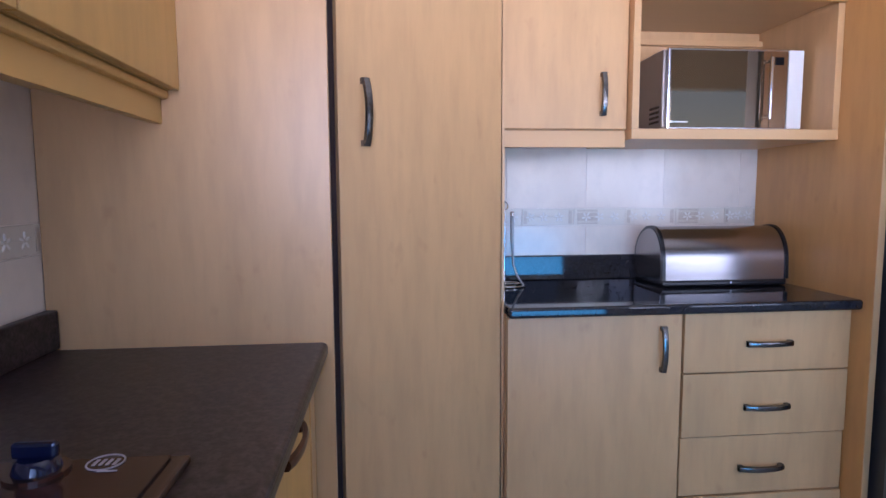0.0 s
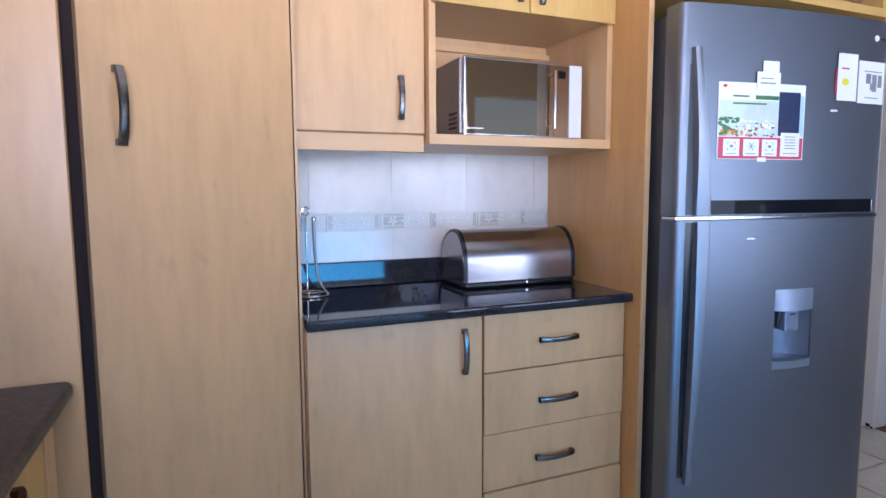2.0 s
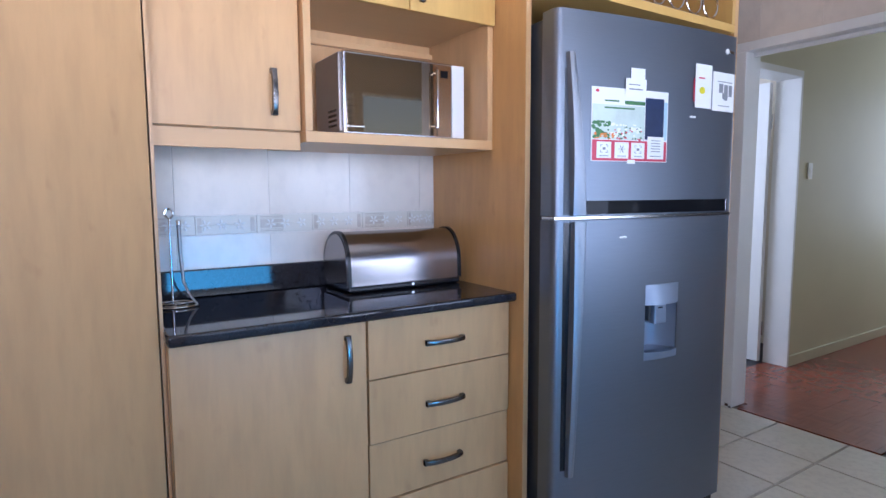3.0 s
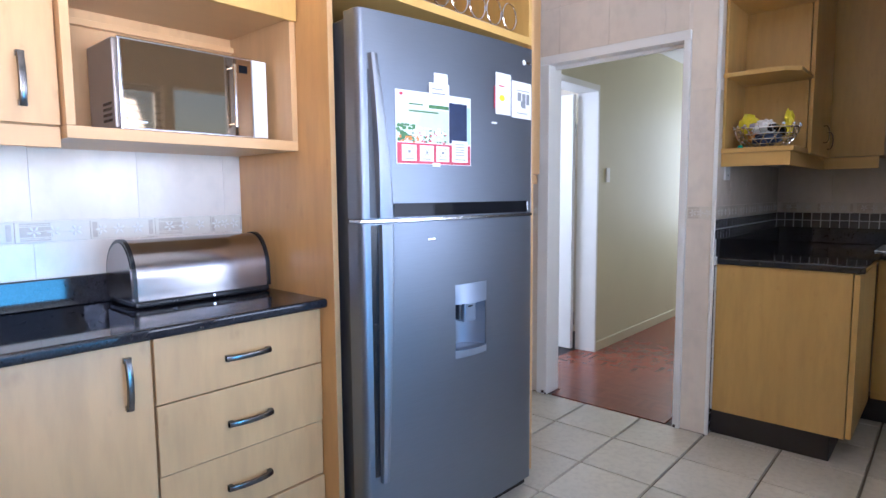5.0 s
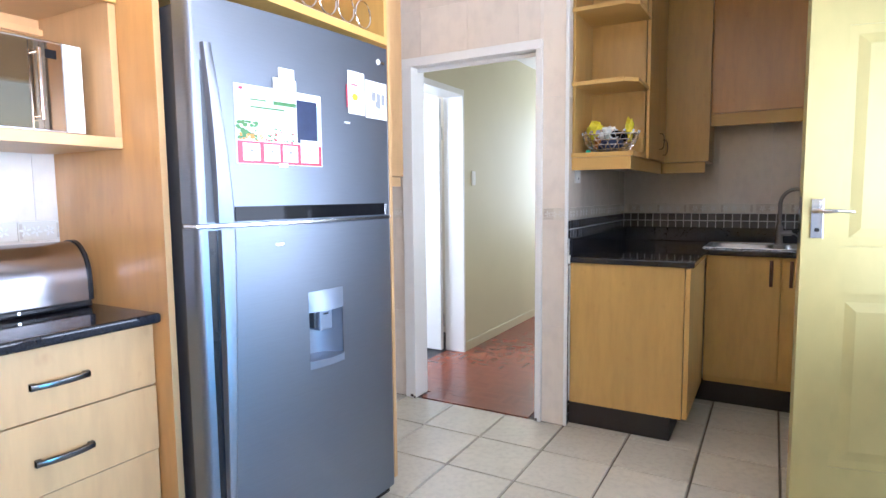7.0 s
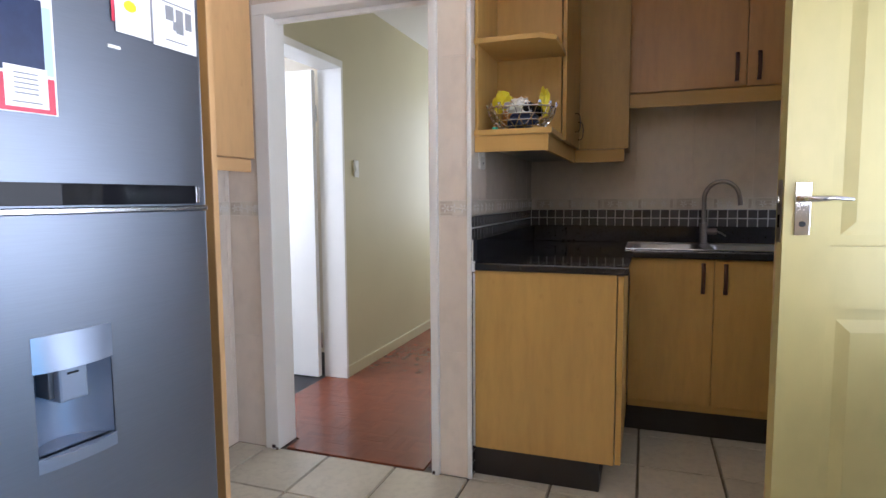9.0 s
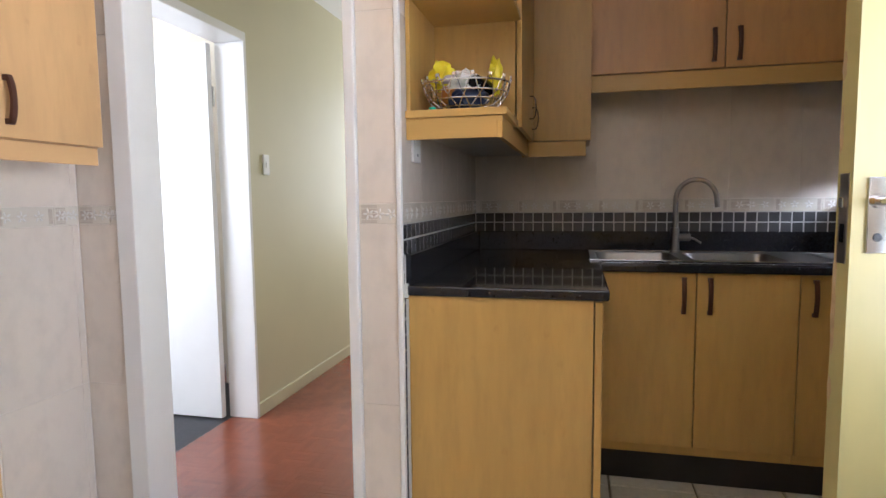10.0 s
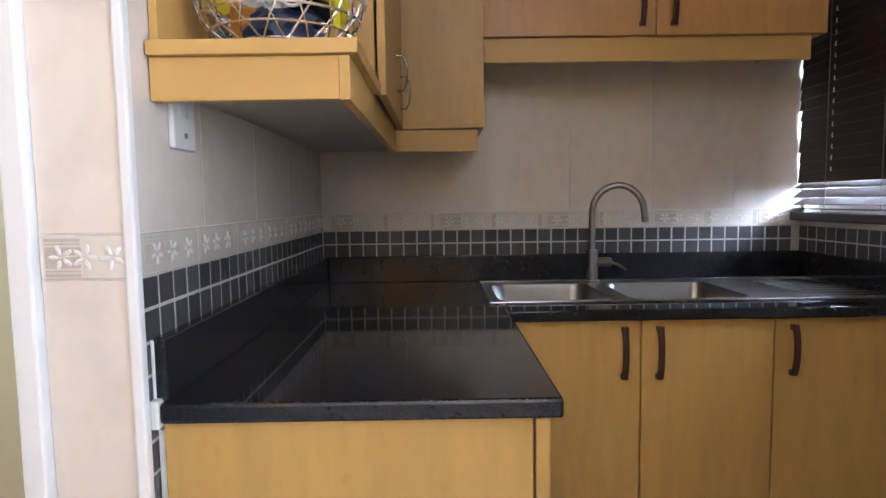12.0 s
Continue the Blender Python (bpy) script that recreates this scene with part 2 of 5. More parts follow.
def thing(name, label, category, at=(0, 0, 0), rz=0.0, group="", kind=""):
    ob = new(name)
    ob.empty_display_size = 0.05
    ob.matrix_basis = pose(*at, 0, 0, rz)
    PLACE[ob] = ob.matrix_basis.copy()
    return tagged(ob, label, category, group, kind)


def part(name, bm, material, parent, label="", smooth=False, local=False):
    """One mesh under a thing or part; the bmesh is in world metres unless local."""
    root = PLACE.get(parent)
    if root is not None and not local:
        bm.transform(root.inverted())
    me = bpy.data.meshes.new(name)
    bm.normal_update()
    bm.to_mesh(me)
    bm.free()
    for m in material if isinstance(material, (list, tuple)) else [material]:
        me.materials.append(m)
    if smooth:
        me.polygons.foreach_set("use_smooth", [True] * len(me.polygons))
        me.set_sharp_from_angle(angle=radians(40))
    ob = new(name, me)
    ob.parent = parent
    PLACE[ob] = root if root is not None else Matrix()
    return tagged(ob, label)


def solid(name, bm, material, label="", category="", kind="structure", smooth=False):
    ob = part(name, bm, material, None, "", smooth, True)
    return tagged(ob, label, category, "", kind)


def box(lo, hi, bevel=0.0, bm=None, seg=2, idx=0):
    own = bmesh.new()
    lo, hi = [min(a, b) for a, b in zip(lo, hi)], [max(a, b) for a, b in zip(lo, hi)]
    v = [own.verts.new((x, y, z)) for x in (lo[0], hi[0]) for y in (lo[1], hi[1]) for z in (lo[2], hi[2])]
    for f in ((0, 1, 3, 2), (4, 6, 7, 5), (0, 4, 5, 1), (2, 3, 7, 6), (0, 2, 6, 4), (1, 5, 7, 3)):
        own.faces.new([v[i] for i in f]).material_index = idx
    if bevel:
        bmesh.ops.bevel(own, geom=own.edges[:], offset=bevel, segments=seg, affect="EDGES", profile=0.5)
        for f in own.faces:
            f.material_index = idx
    if bm is None:
        return own
    join(bm, own)
    return bm


def join(bm, other):
    me = bpy.data.meshes.new("tmp")
    other.to_mesh(me)
    other.free()
    bm.from_mesh(me)
    bpy.data.meshes.remove(me)
    return bm


def prism(points, z0, z1, bevel=0.0, idx=0):
    """Upright solid over a plan outline."""
    bm = bmesh.new()
    lo = [bm.verts.new((x, y, z0)) for x, y in points]
    hi = [bm.verts.new((x, y, z1)) for x, y in points]
    bm.faces.new(lo[::-1])
    bm.faces.new(hi)
    for i in range(len(points)):
        j = (i + 1) % len(points)
        bm.faces.new((lo[i], lo[j], hi[j], hi[i]))
    bmesh.ops.recalc_face_normals(bm, faces=bm.faces[:])
    if bevel:
        bmesh.ops.bevel(bm, geom=bm.edges[:], offset=bevel, segments=2, affect="EDGES", profile=0.5)
    for f in bm.faces:
        f.material_index = idx
    return bm


def tube(points, r, seg=10, closed=False, bm=None, caps=True):
    """Round bar along a line of points; r may be one radius or one for each point."""
    own = bmesh.new()
    pts = [Vector(p) for p in points]
    rs = r if isinstance(r, (list, tuple)) else [r] * len(pts)
    rings, side = [], None
    for i, p in enumerate(pts):
        a = pts[i - 1] if i or closed else p
        b = pts[(i + 1) % len(pts)] if i + 1 < len(pts) or closed else p
        d = (b - a).normalized()
        if side is None:
            side = d.orthogonal().normalized()
        side = (side - d * side.dot(d)).normalized()
        up = d.cross(side)
        rings.append([own.verts.new(p + rs[i] * (math.cos(2 * math.pi * k / seg) * side + math.sin(2 * math.pi * k / seg) * up)) for k in range(seg)])
    n = len(rings)
    for i in range(n if closed else n - 1):
        for k in range(seg):
            own.faces.new((rings[i][k], rings[i][(k + 1) % seg], rings[(i + 1) % n][(k + 1) % seg], rings[(i + 1) % n][k]))
    if caps and not closed:
        own.faces.new(rings[0][::-1])
        own.faces.new(rings[-1])
    bmesh.ops.recalc_face_normals(own, faces=own.faces[:])
    if bm is None:
        return own
    return join(bm, own)


def cyl(a, b, r, seg=20, r2=None, bevel=0.0):
    a, b = Vector(a), Vector(b)
    if bevel:
        d = (b - a).normalized() * bevel
        return tube([a, a + d * 0.01, b - d, b], [r, r, r2 or r, (r2 or r) - bevel], seg)
    return tube([a, b], [r, r2 or r], seg)


def frame_of(origin, u, n):
    """Local axes: x along u, y out along n, z up."""
    u, n = Vector(u).normalized(), Vector(n).normalized()
    z = u.cross(n)
    m = Matrix((u, n, z)).transposed().to_4x4()
    m.translation = Vector(origin)
    return m


def bow_handle(parent, centre, along, out, length, material, width=0.018, rise=0.026):
    """Curved flat bow handle with two feet."""
    a, o = Vector(along).normalized(), Vector(out).normalized()
    s = a.cross(o)
    bm = bmesh.new()
    n, rows = 12, []
    for i in range(n + 1):
        f = i / n
        p = Vector(centre) + a * (f - 0.5) * length + o * (0.010 + (rise - 0.012) * (1 - (2 * f - 1) ** 2) ** 0.8)
        t = 0.0045 + 0.002 * abs(2 * f - 1)
        rows.append([bm.verts.new(p + s * x * width / 2 + o * y * t) for x, y in ((-1, -0.7), (-0.75, 0.7), (0, 1), (0.75, 0.7), (1, -0.7), (0, -1))])
    for i in range(n):
        for k in range(6):
            bm.faces.new((rows[i][k], rows[i][(k + 1) % 6], rows[i + 1][(k + 1) % 6], rows[i + 1][k]))
    bm.faces.new(rows[0][::-1])
    bm.faces.new(rows[-1])
    for e in (-1, 1):
        c = Vector(centre) + a * e * (length / 2 - 0.007)
        foot = bmesh.new()
        bmesh.ops.create_cube(foot, size=1)
        m = Matrix((a, s, o)).transposed().to_4x4()
        m.translation = c + o * 0.006
        foot.transform(m @ Matrix.Diagonal((0.014, width, 0.014, 1)))
        join(bm, foot)
    bmesh.ops.recalc_face_normals(bm, faces=bm.faces[:])
    return part("handle", bm, material, parent, "curved metal bow handle", True)


def text_obj(word, m, size, material, parent, name="lettering", depth=0.0006):
    cu = bpy.data.curves.new(name, "FONT")
    cu.body, cu.size, cu.extrude, cu.align_x, cu.align_y = word, size, depth, "CENTER", "CENTER"
    cu.resolution_u = 2
    tmp = bpy.data.objects.new("tmp", cu)
    me = bpy.data.meshes.new_from_object(tmp)
    bpy.data.objects.remove(tmp)
    bm = bmesh.new()
    bm.from_mesh(me)
    bm.transform(m)
    return part(name, bm, material, parent)

# ---- structure ----
NY, EX, SY, WX = 2.20, 3.74, -0.76, -0.272
BX, NSY, TOP = 5.06, 1.022, 2.55

floor_bm = box((WX - 0.1, SY - 0.1, -0.05), (3.80, 2.35, -0.010))
box((3.80, SY - 0.1, -0.05), (BX + 0.1, NSY + 0.06, -0.010), bm=floor_bm)
floor = solid("floor", floor_bm, GROUT_F, "cream square floor tiles with dark grout joints", "floor")
hall_floor = solid("hall_floor", box((3.80, 1.09, -0.05), (7.6, 2.335, -0.008)), PARQ_J, "red-brown parquet block floor in the passage", "floor")
solid("carpet_floor", box((3.0, 2.335, -0.05), (5.4, 4.0, -0.004)), CARPET, "dark grey carpet in the room beyond", "floor")
solid("ceiling", box((WX - 0.1, SY - 0.1, TOP), (3.87, 2.35, TOP + 0.1)), CEIL, "plain white kitchen ceiling", "ceiling")
solid("ceiling_nook", box((3.87, SY - 0.1, TOP), (BX + 0.1, 1.15, TOP + 0.1)), CEIL, "plain white ceiling over the sink", "ceiling")
solid("ceiling_hall", box((3.87, 1.15, 2.475), (7.6, 2.335, 2.58)), CEIL, "plain white passage ceiling", "ceiling")
solid("ceiling_far_room", box((2.95, 2.34, 2.56), (5.45, 4.1, 2.66)), CEIL, "plain white ceiling of the room beyond", "ceiling")
wall_north = solid("wall_north", box((WX - 0.1, NY + 0.0025, 0), (3.87, NY + 0.13, TOP)), GROUT, "cream tiled wall behind the counter", "wall")
wall_west = solid("wall_west", box((WX - 0.1, SY, 0), (WX - 0.0025, NY + 0.0025, TOP)), GROUT, "cream tiled wall behind the hob", "wall")
# door wall with its opening
dw = box((EX + 0.0025, 2.00, 0), (EX + 0.12, NY + 0.0025, TOP))
box((EX + 0.0025, NSY + 0.0025, 0), (EX + 0.12, 1.18, TOP), bm=dw)
box((EX + 0.0025, 1.18, 2.03), (EX + 0.12, 2.00, TOP), bm=dw)
wall_east = solid("wall_east", dw, GROUT, "cream tiled wall around the passage doorway", "wall")
wall_nook = solid("wall_nook", box((EX + 0.12, NSY + 0.0025, 0), (BX + 0.1, NSY + 0.12, TOP)), GROUT, "cream tiled side wall of the sink corner", "wall")
wall_back = solid("wall_back", box((BX + 0.0025, SY - 0.12, 0), (BX + 0.12, NSY + 0.0025, TOP)), GROUT, "cream tiled wall behind the sink", "wall")
# south wall with garden door, two windows
# W0 to W1: unseen window, assumed for the light
GD0, GD1, W0, W1, SW0, SW1 = 1.20, 2.04, -0.10, 0.80, 3.95, 5.045
sw = box((WX - 0.1, SY - 0.12, 0), (W0, SY, TOP))
for lo, hi in (((W0, 0), (W1, 1.0)), ((W0, 2.05), (W1, TOP)), ((W1, 0), (GD0, TOP)), ((GD0, 2.05), (GD1, TOP)), ((GD1, 0), (2.16, TOP)), ((2.16, 0), (2.6, 1.1)), ((2.16, 2.05), (2.6, TOP)), ((2.6, 0), (2.68, TOP)), ((2.68, 2.06), (3.49, TOP)), ((3.49, 0), (SW0, TOP)), ((SW0, 0), (SW1, 1.12)), ((SW0, 2.05), (SW1, TOP)), ((SW1, 0), (BX + 0.1, TOP))):
    box((lo[0], SY - 0.12, lo[1]), (hi[0], SY, hi[1]), bm=sw)
wall_south = solid("wall_south", sw, WALL_K, "painted outer wall with garden door and windows", "wall")
# passage and far room
solid("wall_hall_south", box((EX + 0.12, NSY + 0.12, 0), (7.6, 1.16, TOP)), WALL_G, "olive cream painted passage wall", "wall")
hw = box((4.800, 2.19, 0), (7.6, 2.335, TOP))
box((3.87, 2.19, 2.035), (4.800, 2.335, TOP), bm=hw)
box((EX + 0.12, 2.19, 0), (3.935, 2.335, TOP), bm=hw)
wall_hall = solid("wall_hall_north", hw, WALL_G, "olive cream painted passage wall with light switch", "wall")
solid("wall_hall_end", box((7.5, 1.16, 0), (7.6, 2.19, TOP)), WALL_G, "olive cream painted wall closing the passage", "wall")
solid("wall_far_room_east", box((5.3, 2.335, 0), (5.4, 4.0, TOP)), WALL_K, "cream painted wall of the room beyond", "wall")
fr = box((3.0, 3.9, 0), (5.3, 4.0, TOP))
box((3.0, 2.335, 0), (3.1, 3.9, TOP), bm=fr)
box((3.1, 2.335, 0), (3.86, 2.40, TOP), bm=fr)
solid("wall_far_room_north", fr, WALL_K, "cream painted walls of the room beyond", "wall")
solid("ground", box((-60, -60, -0.25), (60, 60, -0.06)), PAVING, "pale garden paving outside", "ground")
# unseen pool, assumed from the cyan reflection in the granite
solid("water", box((-3, -9, -0.062), (7, -3.2, -0.045)), POOL, "turquoise swimming pool water outside", "water")
solid("baseboard", box((4.800, 2.176, 0), (7.5, 2.189, 0.075), 0.003), WALL_G, "painted cream skirting board", "baseboard")

# doorway casing to the passage
dj = thing("door_frame", "chipped white painted wooden door frame", "door frame", (EX, 1.58, 0), kind="structure")
part("jamb", box((EX - 0.018, 1.958, 0), (EX + 0.125, 2.03, 1.989), 0.004), WHITE, dj)
part("jamb", box((EX - 0.018, 1.156, 0), (EX + 0.125, 1.190, 1.989), 0.004), WHITE, dj)
part("head", box((EX - 0.018, 1.156, 1.9895), (EX + 0.125, 2.03, 2.038), 0.004), WHITE, dj)
part("door_stop", box((EX + 0.05, 1.191, 1.968), (EX + 0.075, 1.957, 1.988), 0.002), WHITE, dj)
for cy, cz, cw, ch in ((1.985, 0.012, 0.010, 0.010), (1.966, 0.006, 0.006, 0.006), (1.180, 0.010, 0.006, 0.009)):
    part("paint_chip", box((EX - 0.0192, cy - cw, cz - 0.006), (EX - 0.0175, cy + cw, cz + ch), 0.0006), GAP, dj, "dark chip in the paint")
# far doorway and white door standing open
hj = thing("door_frame", "white painted frame of the far doorway", "door frame", (4.3, 2.26, 0), kind="structure")
part("jamb", box((4.778, 2.172, 0), (4.800, 2.345, 1.995), 0.004), WHITE, hj)
part("jamb", box((3.935, 2.172, 0), (3.965, 2.345, 1.995), 0.004), WHITE, hj)
part("head", box((3.935, 2.172, 1.9955), (4.800, 2.345, 2.040), 0.004), WHITE, hj)
hd = thing("door_1", "white flush door standing open into the room", "door", (4.76, 2.36, 0), kind="structure")
part("leaf", box((4.718, 2.352, 0.012), (4.757, 3.12, 1.985), 0.002), WHITE, hd)
for z in (0.25, 1.72):
    part("hinge", cyl((4.760, 2.350, z - 0.05), (4.760, 2.350, z + 0.05), 0.007, 10), STEEL_L, hd, "steel butt hinge")
sw_ = thing("light_switch", "white plastic light switch on the passage wall", "light switch", (4.975, 2.19, 1.375))
part("plate", box((4.945, 2.180, 1.32), (5.005, 2.1895, 1.432), 0.003), PAPER, sw_)
part("rocker", box((4.965, 2.176, 1.36), (4.985, 2.1805, 1.392), 0.001), WHITE, sw_)
# white corner strip of the tiled wall end
solid("trim", box((EX - 0.006, NSY - 0.006, 0), (EX + 0.012, NSY + 0.012, TOP), 0.004), WHITE, "white plastic tile edging strip", "trim")

# ---- north run of kitchen units ----
def unit(name, label, category, lo, hi, wood, group=""):
    t = thing(name, label, category, ((lo[0] + hi[0]) / 2, (lo[1] + hi[1]) / 2, lo[2]), group=group)
    part("body", box(lo, hi, 0.0015), wood, t)
    return t


def front_panel(parent, name, lo, hi, wood, handle=None, out=(0, -1, 0), hmat=None, label=""):
    d = part(name, box(lo, hi, 0.002), wood, parent, label)
    if handle:
        centre, along, length = handle
        bow_handle(d, centre, along, out, length, hmat or PEWTER)
    return d


base = unit("base_cabinet", "maple laminate base cabinet under the black worktop", "cabinet", (0.79, 1.722, 0.10), (1.327, 2.19, 0.868), MAPLE, "north base units")
front_panel(base, "door", (0.792, 1.702, 0.115), (1.325, 1.720, 0.862), MAPLE, ((1.264, 1.702, 0.758), (0, 0, 1), 0.14))
part("plinth", box((0.79, 1.76, 0.0), (1.327, 1.775, 0.098)), PLINTH, base)
drawers = unit("drawer_unit", "maple laminate unit with four drawers", "drawers", (1.331, 1.722, 0.10), (1.872, 2.19, 0.868), MAPLE, "north base units")
for z0, z1, hz, hx in ((0.679, 0.862, 0.766, 1.602), (0.477, 0.675, 0.567, 1.602), (0.287, 0.473, 0.373, 1.592), (0.115, 0.283, 0.19, 1.59)):
    front_panel(drawers, "drawer", (1.333, 1.702 + (0.006 if z0 in (0.287,) else 0), z0), (1.870, 1.720, z1), MAPLE, ((hx, 1.702, hz), (1, 0, 0), 0.145))
part("plinth", box((1.331, 1.76, 0.0), (1.872, 1.775, 0.098)), PLINTH, drawers)

wt = thing("worktop", "polished black granite worktop with upstand", "worktop", (1.33, 1.9, 0.87))
part("slab", box((0.787, 1.660, 0.869), (1.8735, 2.199, 0.90), 0.009, seg=4), GRANITE, wt)
up = box((0.787, 2.176, 0.9005), (1.8735, 2.199, 0.992), 0.004)
for v in up.verts:
    if v.co.y < 2.185 and v.co.z > 0.95:
        v.co.y += 0.0042
part("upstand", up, GRANITE, wt, "black granite upstand leaning slightly back")

end = thing("end_panel", "tall maple laminate panel beside the fridge", "panel", (1.885, 1.9, 0), group="fridge side panels")
# orange board colour stands for bounced light on ordinary maple
part("board", box((1.874, 1.630, 0.0), (1.894, 2.199, 2.45), 0.0015), MAPLE_O, end)
part("edge_band", box((1.8735, 1.6265, 0.0), (1.8945, 1.6296, 2.45), 0.001), MAPLE, end, "pale maple edge strip")

# wall cupboard and microwave shelf unit
wc = unit("wall_cupboard", "maple laminate wall cupboard with one door", "cabinet", (0.79, 1.850, 1.418), (1.192, 2.199, 2.45), MAPLE, "north wall units")
front_panel(wc, "door", (0.792, 1.830, 1.420), (1.190, 1.848, 2.44), MAPLE, ((1.112, 1.830, 1.525), (0, 0, 1), 0.13))
part("pelmet", box((0.79, 1.838, 1.365), (1.190, 1.856, 1.416), 0.001), MAPLE_H, wc)
ms = thing("microwave_shelf", "open maple shelf unit with two doors above", "shelf unit", (1.54, 2.0, 1.386), group="north wall units")
part("side", box((1.194, 1.800, 1.420), (1.216, 2.199, 2.45), 0.001), MAPLE, ms)
part("side", box((1.850, 1.800, 1.420), (1.872, 2.199, 2.45), 0.001), MAPLE, ms)
part("shelf", box((1.194, 1.800, 1.388), (1.872, 2.199, 1.4195), 0.001), MAPLE_H, ms)
part("shelf", box((1.217, 1.802, 1.815), (1.849, 2.199, 1.835), 0.001), MAPLE_H, ms)
part("back", box((1.217, 2.182, 1.420), (1.849, 2.198, 1.8145)), MAPLE, ms)
part("rail", box((1.217, 2.160, 1.762), (1.849, 2.1815, 1.782), 0.001), MAPLE_H, ms)
part("top_box", box((1.217, 1.822, 1.836), (1.849, 2.198, 2.45)), MAPLE, ms)
front_panel(ms, "door", (1.200, 1.782, 1.806), (1.531, 1.799, 2.44), HONEY, ((1.495, 1.782, 1.90), (0, 0, 1), 0.13))
front_panel(ms, "door", (1.535, 1.782, 1.806), (1.868, 1.799, 2.44), HONEY, ((1.575, 1.782, 1.90), (0, 0, 1), 0.13))

# diagonal corner cupboard with the flat panel that ends the hob counter
cc = thing("corner_cupboard", "tall maple laminate corner cupboard with diagonal door", "cabinet", (0.45, 1.7, 0))
part("side_panel", box((WX, 1.360, 0.0), (0.326, 1.378, 2.45), 0.001), MAPLE, cc)
# shade of the gap is put into the carcass colour
part("carcass", prism([(WX + 0.01, 1.380), (0.312, 1.380), (0.312, 1.470), (0.764, 1.741), (0.780, 1.760), (0.780, 2.198), (WX + 0.01, 2.198)], 0.02, 2.45), GAP, cc, "carcass coloured near black for the shaded gap beside the door")
d0, d1 = Vector((0.338, 1.464)), Vector((0.776, 1.724))
dn = Vector((d0.y - d1.y, d1.x - d0.x)).normalized()
cd = part("door", prism([d0, d1, d1 + dn * 0.018, d0 + dn * 0.018], 0.06, 2.44, 0.0015), MAPLE, cc)
hc = d0.lerp(d1, 0.135)
bow_handle(cd, (hc.x, hc.y, 1.418), (0, 0, 1), (-dn.x, -dn.y, 0), 0.160, PEWTER, 0.02, 0.03)
part("side_panel", box((0.781, 1.738, 0.0), (0.789, 2.198, 2.45)), MAPLE, cc)

# ---- hob counter on the west wall ----
hobtop = thing("worktop", "dark brown granite worktop beside the hob", "worktop", (0, 0.4, 0.87))
part("slab", box((WX + 0.002, SY + 0.01, 0.866), (0.314, 1.358, 0.90), 0.012, seg=4), BROWN_TOP, hobtop)
part("upstand", box((WX + 0.002, SY + 0.01, 0.9005), (WX + 0.028, 1.356, 0.985), 0.005), BROWN_TOP, hobtop)
wbase = unit("base_cabinet", "honey maple base cabinet below the hob counter", "cabinet", (WX + 0.002, SY + 0.01, 0.10), (0.262, 1.33, 0.864), HONEY)
for y0, y1, hy in ((0.70, 1.262, 1.0), (0.13, 0.696, 0.4), (-0.44, 0.126, -0.1)):
    front_panel(wbase, "door", (0.264, y0, 0.115), (0.282, y1, 0.858), HONEY, ((0.282, hy + 0.02, 0.815), (0, 1, 0), 0.16), (1, 0, 0), BROWN_H)
part("filler", box((0.264, 1.266, 0.0), (0.284, 1.33, 0.858), 0.001), MAPLE, wbase)
part("plinth", box((0.21, SY + 0.01, 0.0), (0.225, 1.33, 0.098)), PLINTH, wbase)
wup = unit("wall_cupboard", "honey maple wall cupboard above the hob", "cabinet", (WX + 0.002, 0.30, 1.44), (0.002, 1.358, 2.45), HONEY)
for y0, y1 in ((0.832, 1.357), (0.302, 0.828)):
    front_panel(wup, "door", (0.004, y0, 1.440), (0.022, y1, 2.44), HONEY)
part("pelmet", box((-0.035, 0.30, 1.372), (-0.016, 1.357, 1.438), 0.001), HONEY_H, wup)
part("light_rail", box((-0.035, 0.302, 1.422), (0.0, 1.356, 1.439), 0.004), HONEY_H, wup)

hob = thing("hob", "dark brown enamel cooker hob set in the worktop", "hob", (0.0, 0.46, 0.90))
part("plate", box((-0.24, 0.19, 0.9005), (0.208, 0.784, 0.912), 0.004, seg=2), HOB, hob)
part("rim", box((-0.225, 0.205, 0.9125), (0.188, 0.776, 0.916), 0.0015), HOB, hob)
for kx, ky in ((0.055, 0.745), (-0.040, 0.745), (-0.135, 0.745)):
    k = part("knob", cyl((kx, ky, 0.916), (kx, ky, 0.934), 0.026, 24, 0.022, bevel=0.004), KNOB, hob, "glossy dark blue control knob", True)
    part("grip", box((kx - 0.024, ky - 0.006, 0.9335), (kx + 0.024, ky + 0.006, 0.952), 0.004), KNOB, k)
    part("collar", cyl((kx, ky, 0.9155), (kx, ky, 0.920), 0.033, 24), HOB, k, "brown enamel knob collar")
badge = bmesh.new()
tube([(0.120 + 0.036 * math.cos(a) * 0.55, 0.772 + 0.02 * math.sin(a) * 1.0 - 0.010, 0.9166) for a in np.linspace(0, 2 * math.pi, 25)[:-1]], 0.0011, 6, True, badge)
for i in range(4):
    box((0.107 + i * 0.0075, 0.754, 0.9162), (0.111 + i * 0.0075, 0.770, 0.9168), bm=badge)
box((0.120, 0.738, 0.9162), (0.142, 0.741, 0.9168), bm=badge)
part("badge", badge, GREY_P, hob, "white oval maker's badge")
bz = bmesh.new()
for kx in (0.0, -0.09):
    tube([(kx + 0.006 * math.cos(a), 0.712 + 0.006 * math.sin(a), 0.9166) for a in np.linspace(0, 2 * math.pi, 13)[:-1]], 0.0007, 5, True, bz)
    box((kx - 0.018, 0.706, 0.9163), (kx - 0.010, 0.718, 0.9168), bm=bz)
